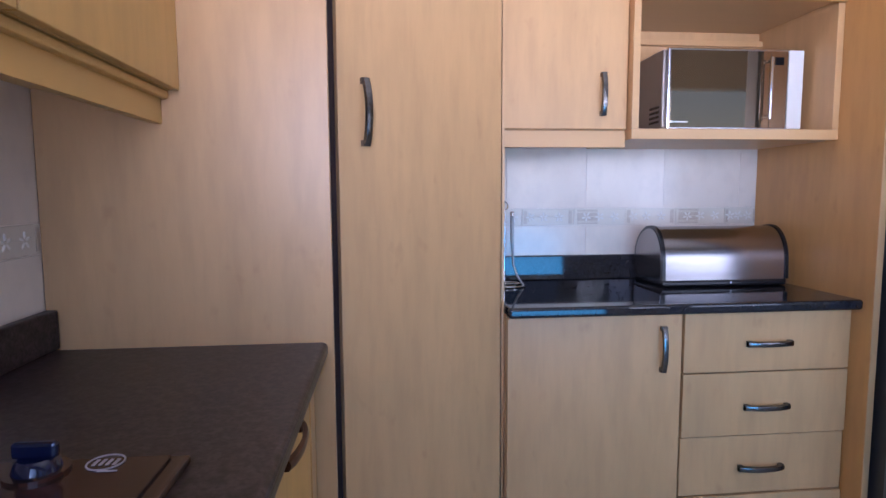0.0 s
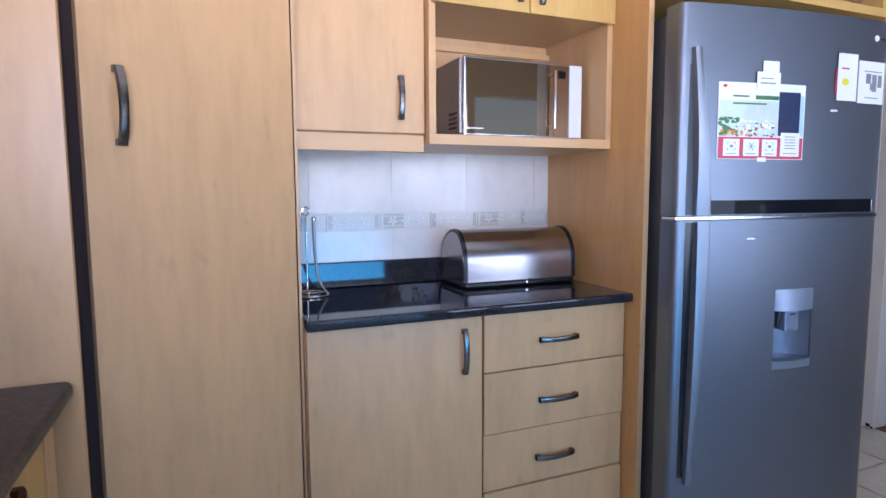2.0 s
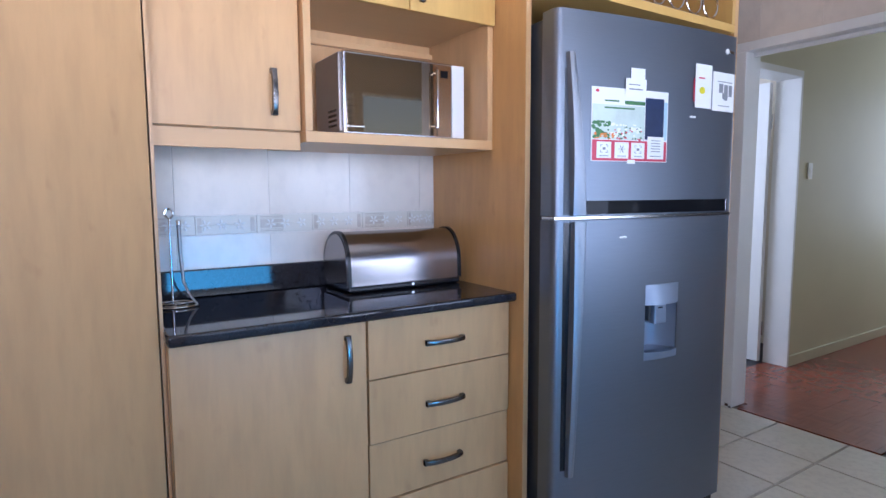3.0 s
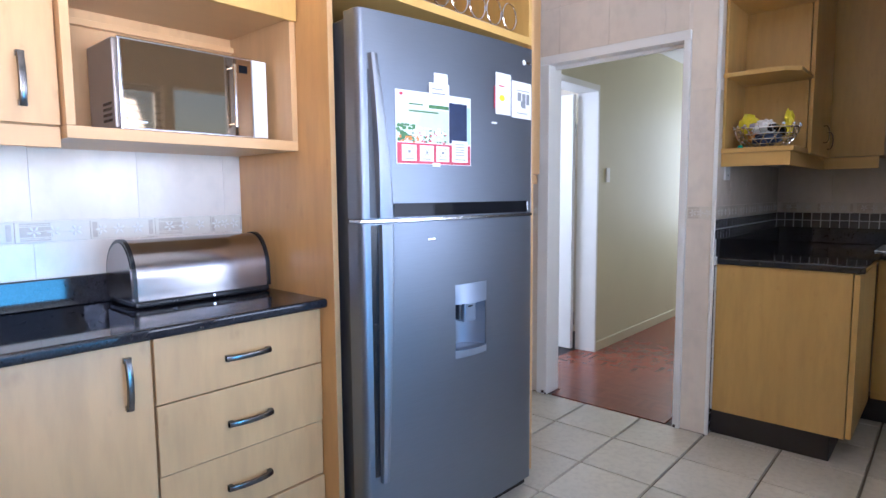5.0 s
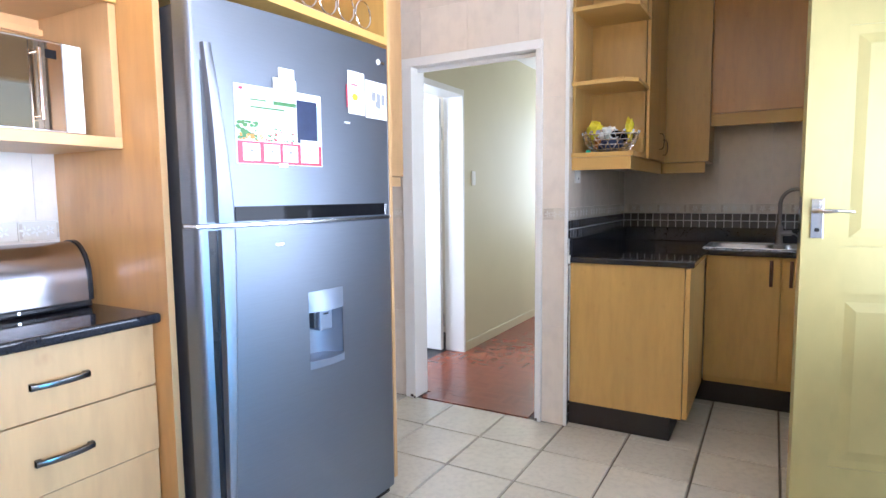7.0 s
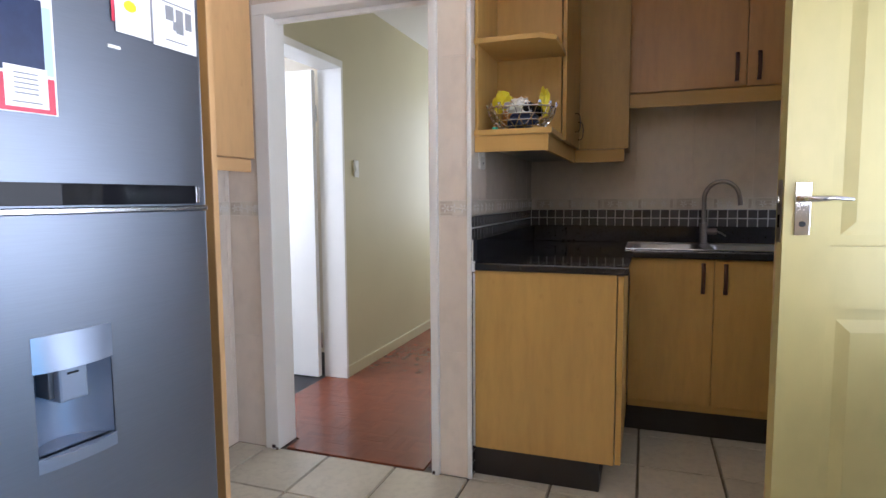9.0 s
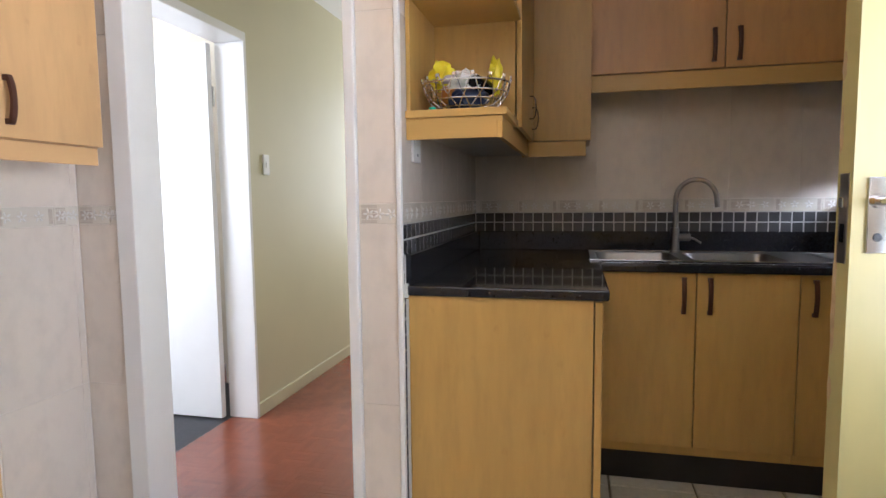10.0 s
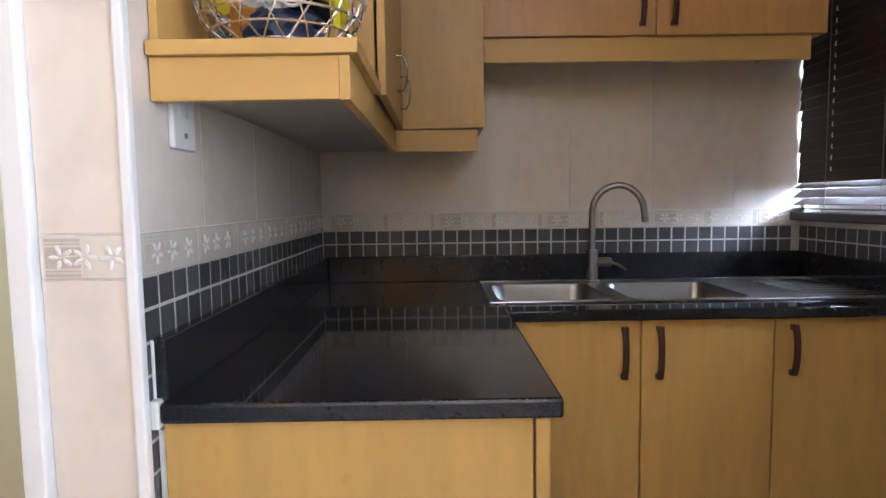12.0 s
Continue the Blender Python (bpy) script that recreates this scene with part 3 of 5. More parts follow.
tagged(part("marking", bz, PAPER, hob), kind="stuff")
for bx, by in ((-0.12, 0.53), (0.05, 0.53), (-0.12, 0.33), (0.05, 0.33)):
    part("hotplate", cyl((bx, by, 0.916), (bx, by, 0.923), 0.075, 32, bevel=0.004), BLACK_P, hob, smooth=True)

# ---- microwave ----
mw = thing("microwave", "steel microwave oven with mirrored glass door", "microwave", (1.58, 2.03, 1.42))
part("case", box((1.352, 1.931, 1.436), (1.826, 2.135, 1.690), 0.006), MW_SIDE, mw)
part("front_frame", box((1.362, 1.914, 1.430), (1.828, 1.9305, 1.692), 0.004), STEEL_L, mw)
part("door_glass", box((1.370, 1.9105, 1.437), (1.683, 1.9135, 1.684), 0.001), MIRROR_G, mw, "bronze mirrored glass")
part("control_panel", box((1.713, 1.9105, 1.437), (1.772, 1.9135, 1.684), 0.001), MIRROR_G, mw, "bronze mirrored control panel")
part("trim_panel", box((1.775, 1.909, 1.434), (1.826, 1.9135, 1.688), 0.001), PAPER, mw, "pale silver edge panel")
part("dark_strip", box((1.685, 1.9105, 1.437), (1.712, 1.9135, 1.684), 0.001), MIRROR_G, mw, "dark strip behind the handle")
hdl = bmesh.new()
tube([(1.700, 1.888, 1.462), (1.700, 1.888, 1.660)], 0.006, 12, bm=hdl)
for z in (1.472, 1.650):
    tube([(1.700, 1.888, z), (1.700, 1.912, z)], 0.0045, 10, bm=hdl)
part("handle", hdl, CHROME, mw, "chrome bar handle", True)
part("display", box((1.727, 1.9095, 1.64), (1.757, 1.9108, 1.665)), BLACK_G, mw)
lab = box((1.372, 1.9098, 1.451), (1.380, 1.9106, 1.458))
box((1.383, 1.9098, 1.4525), (1.432, 1.9106, 1.4565), bm=lab)
part("lettering_bar", lab, PAPER, mw)
vents = bmesh.new()
for r in range(4):
    for c in range(6):
        box((1.3505, 1.951 + c * 0.012, 1.455 + r * 0.016), (1.3525, 1.958 + c * 0.012, 1.463 + r * 0.016), bm=vents)
part("vent", vents, BLACK_P, mw)
for fx in (1.385, 1.79):
    for fy in (1.956, 2.12):
        part("foot", cyl((fx, fy, 1.4198), (fx, fy, 1.437), 0.014, 12), BLACK_P, mw)

# ---- bread bin ----
bb = thing("bread_bin", "steel roll-top bread bin with black base", "bread bin", (1.60, 2.03, 0.90))
X0, X1, YF, YB = 1.378, 1.838, 1.948, 2.170
part("base", box((X0 + 0.004, YF - 0.002, 0.9012), (X1 - 0.004, YB, 0.926), 0.008), BLACK_P, bb)
prof = [(YB, 0.924)] + [(2.040 + 0.090 * math.cos(a) * (1 if math.cos(a) < 0 else 1.42), 0.985 + 0.120 * math.sin(a)) for a in np.linspace(0.28, math.pi - 0.02, 18)] + [(YF, 0.924)]
def bin_slice(x0, x1, grow):
    c = Vector((2.05, 0.99))
    bm = bmesh.new()
    a = [bm.verts.new((x0, c.x + (y - c.x) * grow, c.y + (z - c.y) * grow if z > 0.95 else z)) for y, z in prof]
    b = [bm.verts.new((x1, c.x + (y - c.x) * grow, c.y + (z - c.y) * grow if z > 0.95 else z)) for y, z in prof]
    bm.faces.new(a)
    bm.faces.new(b[::-1])
    for i in range(len(prof)):
        j = (i + 1) % len(prof)
        bm.faces.new((a[i], b[i], b[j], a[j]))
    bmesh.ops.recalc_face_normals(bm, faces=bm.faces[:])
    return bm
part("lid", bin_slice(X0 + 0.014, X1 - 0.014, 1.0), BIN_LID, bb, "polished steel roll top", True)
for x in (X0 + 0.001, X1 - 0.013):
    part("end_ring", bin_slice(x, x + 0.012, 1.035), BLACK_P, bb, "black plastic end rim", True)
for x in (X0 - 0.001, X1 - 0.001):
    part("end_cap", bin_slice(x, x + 0.002, 0.94), BIN_LID, bb, "", True)
part("knob", cyl((1.625, 1.940, 0.915), (1.625, 1.948, 0.915), 0.0045, 12), CHROME, bb)

# ---- chrome kitchen roll holder ----
RX, RY = 0.866, 2.06
st = thing("kitchen_roll_holder", "empty chrome wire kitchen roll holder on the worktop", "roll holder", (RX, RY, 0.90))


def ring_points(cx, cy, z, r, n=32):
    return [(cx + r * math.cos(a), cy + r * math.sin(a), z) for a in np.linspace(0, 2 * math.pi, n + 1)[:-1]]


part("base_ring", tube(ring_points(RX, RY, 0.9042, 0.062), 0.0035, 8, True), CHROME, st, smooth=True)
part("inner_ring", tube(ring_points(RX, RY, 0.9035, 0.032, 24), 0.0025, 8, True), CHROME, st, smooth=True)
for a in (0.4, 2.5, 4.6):
    part("spoke", tube([(RX, RY, 0.9045), (RX + 0.062 * math.cos(a), RY + 0.062 * math.sin(a), 0.9045)], 0.0025, 8), CHROME, st, smooth=True)
part("post", tube([(RX - 0.010, RY, 0.904), (RX - 0.010, RY, 1.168)], 0.0036, 10), CHROME, st, smooth=True)
part("top_loop", tube([(RX - 0.010 + 0.011 * math.sin(a), RY, 1.181 - 0.014 * math.cos(a)) for a in np.linspace(0, 2 * math.pi, 25)[:-1]], 0.0028, 8, True), CHROME, st, smooth=True)
part("side_arm", tube([(RX + 0.052, RY - 0.030, 0.906), (RX + 0.034, RY - 0.018, 0.935), (RX + 0.020, RY - 0.010, 0.975), (RX + 0.015, RY - 0.008, 1.06), (RX + 0.014, RY - 0.008, 1.150)], [0.0034, 0.0036, 0.0042, 0.0055, 0.0062], 12), NICKEL, st, "sprung steel side arm", True)
part("arm_tip", cyl((RX + 0.014, RY - 0.008, 1.148), (RX + 0.014, RY - 0.008, 1.162), 0.0075, 14, bevel=0.002), CHROME, st, smooth=True)

# ---- fridge, standing slightly askew ----
FR = pose(1.885, 1.500, 0, 0, 0, -6.2)
fridge = thing("fridge", "grey steel two-door fridge freezer with water dispenser", "fridge", (1.885, 1.500, 0), -6.2)
FW, FS, FT = 0.832, 1.155, 1.800


def bowed(bm):
    """Bend front pieces to the gentle bow of the doors."""
    wide = [e for e in bm.edges if abs(e.verts[0].co.x - e.verts[1].co.x) > 0.11]
    if wide and len(bm.verts) < 200:
        bmesh.ops.subdivide_edges(bm, edges=wide, cuts=7, use_grid_fill=True)
    for v in bm.verts:
        u = min(max(v.co.x / FW, 0), 1)
        v.co.y -= 0.022 * 4 * u * (1 - u) * min(max((0.07 - v.co.y) / 0.07, 0), 1)
    return bm


def fpart(name, bm, material, parent=fridge, label="", smooth=False):
    return part(name, bowed(bm), material, parent, label, smooth, True)


def door_shell(z0, z1, hole=None):
    """Door with rounded front edges, front at y = 0; hole: x0, x1, z0, z1 of an opening in the front."""
    bm = bmesh.new()
    r, n = 0.022, 6
    prof = [(0.0, 0.072), (0.0, r)] + [(r - r * math.cos(a), r - r * math.sin(a)) for a in np.linspace(0, math.pi / 2, n)[1:]]
    mids = [0.10, 0.20, 0.30, 0.378, 0.457, 0.535, 0.62, 0.72]
    prof += [(x, 0.0) for x in mids] + [(FW - x, y) for x, y in prof[::-1]]
    levels = [z0, hole[2], hole[3], z1] if hole else [z0, z1]
    rows = [[bm.verts.new((x, y, z)) for x, y in prof] for z in levels]
    k = len(prof)
    for j in range(len(rows) - 1):
        for i in range(k):
            xm = (prof[i][0] + prof[(i + 1) % k][0]) / 2
            if hole and j == 1 and hole[0] < xm < hole[1] and prof[i][1] == 0 and prof[(i + 1) % k][1] == 0:
                continue
            bm.faces.new((rows[j][i], rows[j][(i + 1) % k], rows[j + 1][(i + 1) % k], rows[j + 1][i]))
    bm.faces.new(rows[0][::-1])
    bm.faces.new(rows[-1])
    return bm


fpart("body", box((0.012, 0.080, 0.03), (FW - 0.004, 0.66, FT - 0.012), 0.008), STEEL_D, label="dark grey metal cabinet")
DZ0, DZ1 = 0.680, 0.908
upper = fpart("door", door_shell(FS + 0.008, FT), STEEL, label="upper freezer door", smooth=True)
lower = fpart("door", door_shell(0.055, FS - 0.006, (0.378, 0.535, DZ0, DZ1)), STEEL, label="lower fridge door", smooth=True)
fpart("gasket", box((0.015, 0.0725, 0.06), (FW - 0.012, 0.0795, FT - 0.02)), BLACK_P)
fpart("seam_trim", box((0.002, 0.004, FS - 0.005), (FW - 0.002, 0.070, FS + 0.007), 0.002), STEEL_L, label="bright trim between the doors")
fpart("display_strip", box((0.118, -0.003, FS + 0.012), (FW - 0.048, 0.004, FS + 0.056), 0.001), BLACK_G, upper, "glossy black strip")
fpart("strip_end", box((FW - 0.047, -0.0035, FS + 0.014), (FW - 0.036, 0.004, FS + 0.054), 0.001), STEEL_L, upper)


def edge_handle(z0, z1, low, high):
    """Long flat blade handle; low and high: left edge and width at its foot and head."""
    bm = bmesh.new()
    n = 14
    rows = []
    for i in range(n + 1):
        f = i / n
        x = low[0] + (high[0] - low[0]) * f ** 1.3
        w = low[1] + (high[1] - low[1]) * f
        z, d = z0 + (z1 - z0) * f, 0.016 + 0.010 * math.sin(math.pi * f)
        rows.append([bm.verts.new(p) for p in ((x, 0.001, z), (x + 0.002, -d, z), (x + 0.010, -d - 0.003, z), (x + w - 0.008, -d - 0.002, z), (x + w, -d * 0.7, z), (x + w + 0.003, 0.001, z))])
    for i in range(n):
        for k in range(5):
            bm.faces.new((rows[i][k], rows[i][k + 1], rows[i + 1][k + 1], rows[i + 1][k]))
    bm.faces.new(rows[0])
    bm.faces.new(rows[-1][::-1])
    bmesh.ops.recalc_face_normals(bm, faces=bm.faces[:])
    return bm


fpart("handle", edge_handle(FS + 0.010, 1.668, (0.056, 0.056), (0.034, 0.026)), STEEL_B, upper, "long pale grey blade handle", True)
# flat dark strip colours in the shade left of the blade, no hollow
fpart("handle_recess", prism([(0.032, -0.001), (0.055, -0.001), (0.055, 0.002), (0.032, 0.002)], FS + 0.012, 1.62), STEEL_D, upper)
fpart("handle", edge_handle(0.30, FS - 0.010, (0.052, 0.026), (0.062, 0.050)), STEEL_B, lower, "long pale grey blade handle", True)
# black strip for the shade beside the lower blade
fpart("handle_recess", prism([(0.034, -0.001), (0.060, -0.001), (0.060, 0.002), (0.034, 0.002)], 0.32, FS - 0.012), BLACK_P, lower)
cav = bmesh.new()
ring = []
for z in (DZ0, DZ1):
    ring.append([cav.verts.new((0.378 + 0.157 * f, 0.003 + 0.058 * math.sin(math.pi * f) ** 0.6, z)) for f in np.linspace(0, 1, 13)])
for i in range(12):
    cav.faces.new((ring[0][i], ring[0][i + 1], ring[1][i + 1], ring[1][i]))
cav.faces.new(ring[0])
cav.faces.new(ring[1][::-1])
disp = fpart("dispenser_recess", cav, SILVER_P, lower, "curved steel recess of the water dispenser", True)


def lip(z0, z1, out0, out1):
    """Curved lip across the recess, standing out by out0 at the foot and out1 at the head."""
    bm = bmesh.new()
    n = 10
    rows = []
    for z, out in ((z0, out0), (z1, out1)):
        rows.append([bm.verts.new((0.376 + 0.161 * i / n, -out * math.sin(math.pi * i / n) ** 0.7 - 0.001, z)) for i in range(n + 1)])
        rows.append([bm.verts.new((0.376 + 0.161 * i / n, 0.012, z)) for i in range(n + 1)])
    for i in range(n):
        bm.faces.new((rows[0][i], rows[0][i + 1], rows[2][i + 1], rows[2][i]))
        bm.faces.new((rows[0][i + 1], rows[0][i], rows[1][i], rows[1][i + 1]))
        bm.faces.new((rows[2][i], rows[2][i + 1], rows[3][i + 1], rows[3][i]))
    return bm


fpart("dispenser_hood", lip(0.848, 0.918, 0.018, 0.004), SILVER_P, disp, "silver curved hood", True)
fpart("dispenser_tray", lip(0.652, 0.680, 0.006, 0.018), SILVER_P, disp, "silver drip lip", True)
fpart("dispenser_spout", box((0.424, 0.000, 0.776), (0.482, 0.045, 0.850), 0.005), SILVER_P, disp)
fpart("spout_slot", box((0.440, -0.0015, 0.832), (0.462, 0.001, 0.836)), BLACK_P, disp)
fpart("dispenser_lever", box((0.412, 0.012, 0.786), (0.4235, 0.046, 0.850), 0.002), STEEL_D, disp)
fpart("badge", cyl((0.762, 0.001, 1.742), (0.762, -0.003, 1.742), 0.010, 16), PAPER, upper, "small silver maker's badge")
fpart("badge", box((0.775, -0.003, 1.737), (0.800, 0.001, 1.747), 0.001), STEEL_L, upper)
fpart("keyhole_cover", box((0.255, -0.002, 1.085), (0.285, 0.001, 1.092), 0.0005), STEEL_L, lower)
fpart("kick_grille", box((0.01, 0.03, 0.012), (FW - 0.01, 0.07, 0.052)), BLACK_P)
for x in (0.06, FW - 0.06):
    for y in (0.10, 0.62):
        fpart("foot", cyl((x, y, 0.0), (x, y, 0.032), 0.018, 12), BLACK_P)


def sheet(bm_list, name, label, category, left=0.0, wide=1.0, to=0.0, dz=0.0):
    """A flat printed sheet that hangs on the freezer door; pieces in the door's own metres, widened from its left edge."""
    t = new(name)
    t.matrix_basis = FR
    PLACE[t] = FR.copy()
    tagged(t, label, category)
    for nm, b, m in bm_list:
        b.transform(Matrix.Translation((to, 0, dz)) @ Matrix.Diagonal((wide, 1, 1, 1)) @ Matrix.Translation((-left, 0, 0)))
        tagged(part(nm, bowed(b), m, t, local=True), kind="stuff" if nm in ("glyph", "text_bar") or nm.endswith("_print") else "")
    return t


def flat(x0, x1, z0, z1, y, bev=0.0):
    return box((x0, y - 0.0008, z0), (x1, y, z1), bev)


rv = random.Random(4)
prints = {}
for key, x0, x1, z0, z1, r0, n in (("leaf_print", 0.163, 0.215, 1.425, 1.475, 0.0055, 40), ("carrot_print", 0.165, 0.225, 1.421, 1.440, 0.0040, 26), ("cauliflower_print", 0.215, 0.300, 1.428, 1.470, 0.0050, 34), ("tomato_print", 0.225, 0.308, 1.421, 1.455, 0.0035, 16), ("herb_print", 0.230, 0.308, 1.423, 1.462, 0.0035, 18)):
    own = bmesh.new()
    for i in range(n):
        x, z, rr = rv.uniform(x0, x1), rv.uniform(z0, z1), r0 * rv.uniform(0.5, 1.1)
        join(own, cyl((x, -0.0024, z), (x, -0.0028 - 0.00008 * rv.randrange(12), z), rr, 7))
    prints[key] = own
icons = bmesh.new()
glyph = bmesh.new()
for k, x in enumerate((0.175, 0.225, 0.273)):
    box((x, -0.0036, 1.360), (x + 0.040, -0.0030, 1.412), 0.0, icons)
    cx, cz = x + 0.020, 1.390
    if k == 1:
        for a in range(6):
            tube([(cx, -0.0039, cz), (cx + 0.010 * math.cos(a * 1.047), -0.0039, cz + 0.013 * math.sin(a * 1.047))], 0.0009, 5, bm=glyph)
    else:
        for sx in (-1, 1):
            for sz in (-1, 1):
                box((cx + sx * 0.010, -0.0042, cz + sz * 0.013), (cx + sx * 0.004, -0.0036, cz + sz * 0.0115), bm=glyph)
                box((cx + sx * 0.010, -0.0042, cz + sz * 0.013), (cx + sx * 0.0088, -0.0036, cz + sz * 0.005), bm=glyph)
        box((cx - 0.004, -0.0042, cz - 0.004), (cx + 0.004, -0.0036, cz + 0.004), bm=glyph)
    box((x + 0.008, -0.0042, 1.366), (x + 0.032, -0.0036, 1.3685), bm=glyph)
box((0.322, -0.0036, 1.360), (0.374, -0.0030, 1.434), 0.0, icons)
for k in range(5):
    box((0.333, -0.0042, 1.384 + k * 0.009), (0.362, -0.0036, 1.3865 + k * 0.009), bm=glyph)
box((0.330, -0.0042, 1.368), (0.366, -0.0036, 1.3705), bm=glyph)
lines = bmesh.new()
for k, w in enumerate((0.040, 0.085)):
    box((0.195, -0.0034, 1.540 - k * 0.022), (0.195 + w, -0.0028, 1.545 - k * 0.022), bm=lines)
box((0.252, -0.0034, 1.534), (0.312, -0.0026, 1.546), bm=lines)
sheet([("card", flat(0.160, 0.386, 1.350, 1.584, -0.001), PAPER), ("red_band", flat(0.163, 0.383, 1.352, 1.418, -0.0022), RED), ("meadow", flat(0.163, 0.312, 1.420, 1.53, -0.0020), MEADOW), ("leaf_print", prints["leaf_print"], GREEN), ("carrot_print", prints["carrot_print"], ORANGE), ("cauliflower_print", prints["cauliflower_print"], PAPER), ("tomato_print", prints["tomato_print"], RED), ("herb_print", prints["herb_print"], GREEN), ("fridge_picture", flat(0.314, 0.372, 1.424, 1.560, -0.0022), NAVY), ("shine", flat(0.372, 0.383, 1.424, 1.55, -0.0020), SKYB), ("icon", icons, PAPER), ("glyph", glyph, GREY_B), ("text_bar", lines, GREEN), ("maker_dot", cyl((0.175, -0.001, 1.572), (0.175, -0.0032, 1.572), 0.005, 12), RED), ("label_dot", flat(0.262, 0.285, 1.343, 1.356, -0.0024), PAPER)], "fridge_sticker", "printed red and white feature sticker with vegetables", "sticker", 0.160, 1.438, 0.130, -0.012)
sheet([("note", flat(0.270, 0.318, 1.600, 1.640, -0.0030), PAPER), ("note", flat(0.252, 0.322, 1.552, 1.606, -0.0048), PAPER), ("text_bar", box((0.262, -0.0062, 1.57), (0.308, -0.0056, 1.574)), GREY_B), ("text_bar", box((0.262, -0.0062, 1.585), (0.300, -0.0056, 1.588)), GREY_B)], "paper_note", "two white paper notes taped together", "note", 0.252, 1.25, 0.262, 0.0)
calb = bmesh.new()
for x0, x1, z0, z1 in ((0.712, 0.730, 1.60, 1.632), (0.735, 0.752, 1.575, 1.63), (0.757, 0.772, 1.59, 1.63), (0.705, 0.772, 1.638, 1.641), (0.728, 0.736, 1.58, 1.60), (0.71, 0.76, 1.553, 1.556)):
    box((x0, -0.0066, z0), (x1, -0.0060, z1), bm=calb)
sheet([("page", flat(0.612, 0.680, 1.540, 1.690, -0.0040), PAPER), ("page", flat(0.684, 0.782, 1.535, 1.672, -0.0052), PAPER), ("red_edge", flat(0.606, 0.611, 1.560, 1.640, -0.0030), RED), ("sun_print", cyl((0.64, -0.004, 1.60), (0.64, -0.0055, 1.60), 0.012, 14), YELLOW_B), ("picture", calb, GREY_B), ("text_bar", box((0.625, -0.0056, 1.64), (0.650, -0.005, 1.645)), RED), ("binding", box((0.680, -0.0062, 1.54), (0.684, -0.002, 1.68)), GREY_B)], "wall_calendar", "small folded calendar with white pages", "calendar", 0.602, 1.29, 0.572, -0.008)
sheet([("magnet", box((0.588, -0.004, 1.495), (0.617, -0.0003, 1.502), 0.001), PAPER)], "fridge_magnet", "tiny white magnet strip on the freezer", "magnet", 0.588, 1.0, 0.565, 0.0)

# ---- above and beside the fridge ----
end2 = copy_thing(end, pose(2.845, 1.775, 0))
wr = thing("wine_rack", "maple wine rack cupboard above the fridge", "wine rack", (2.35, 1.75, 1.86))
part("shelf", box((1.896, 1.500, 1.855), (2.832, 2.198, 1.885), 0.001), HONEY_H, wr)
part("side", box((2.812, 1.500, 1.886), (2.832, 2.198, 2.45), 0.001), HONEY, wr)
part("side", box((1.896, 1.500, 1.886), (1.914, 2.198, 2.45), 0.001), HONEY, wr)
part("back", box((1.915, 2.180, 1.886), (2.811, 2.197, 2.45)), HONEY, wr)
part("top_box", box((1.915, 1.52, 2.12), (2.811, 2.179, 2.45)), HONEY, wr)
for i in range(8):
    x = 1.985 + i * 0.105
    part("wire_loop", tube([(x + 0.047 * math.cos(a), 1.535, 1.955 + 0.052 * math.sin(a)) for a in np.linspace(0, 2 * math.pi, 29)[:-1]], 0.0035, 8, True), CHROME, wr, "chrome bottle ring", True)
    part("wire_loop", tube([(x + 0.047 * math.cos(a), 1.80, 1.955 + 0.052 * math.sin(a)) for a in np.linspace(0, 2 * math.pi, 29)[:-1]], 0.0035, 8, True), CHROME, wr, "", True)
for y in (1.535, 1.80):
    part("wire_rail", tube([(1.92, y, 1.899), (2.81, y, 1.899)], 0.0035, 8), CHROME, wr, "", True)
nc = unit("wall_cupboard", "maple wall cupboard between fridge and doorway", "cabinet", (2.858, 1.950, 1.346), (3.585, 2.199, 2.45), MAPLE)
front_panel(nc, "door", (3.205, 1.930, 1.348), (3.583, 1.948, 2.44), MAPLE, ((3.280, 1.930, 1.445), (0, 0, 1), 0.125), (0, -1, 0), BROWN_H)
front_panel(nc, "door", (2.860, 1.930, 1.348), (3.201, 1.948, 2.44), MAPLE)
part("pelmet", box((2.858, 1.940, 1.292), (3.570, 1.956, 1.344), 0.001), MAPLE_H, nc)

# ---- sink corner ----
L = thing("worktop", "L-shaped polished black granite worktop with sink cut-out", "worktop", (4.3, 0.6, 0.87))
part("slab", prism([(3.758, 0.406), (4.55, 0.406), (4.55, 1.0205), (3.80, 1.0205), (3.758, 1.008)], 0.881, 0.913, 0.006), GRANITE, L)
part("slab", box((4.551, 0.422, 0.881), (5.058, 1.0205, 0.9128), 0.001), GRANITE, L)
part("front_strip", box((4.440, SY + 0.02, 0.881), (4.556, 0.4055, 0.9128), 0.006), GRANITE, L)
part("back_strip", box((4.985, SY + 0.004, 0.881), (5.058, 0.4215, 0.9126), 0.001), GRANITE, L)
part("right_strip", box((4.557, SY + 0.004, 0.881), (4.984, -0.70, 0.9126), 0.001), GRANITE, L)
part("upstand", box((3.772, 1.000, 0.9132), (5.058, 1.0205, 1.009), 0.003), GRANITE, L)
part("upstand", box((5.036, SY + 0.004, 0.9132), (5.058, 0.999, 1.009), 0.003), GRANITE, L)
part("upstand", box((4.440, SY + 0.004, 0.9132), (5.0355, SY + 0.024, 1.009), 0.003), GRANITE, L)

part("sealant", box((3.757, 1.0085, 0.874), (3.80, 1.0213, 0.918), 0.002), WHITE, L, "white sealant bead")
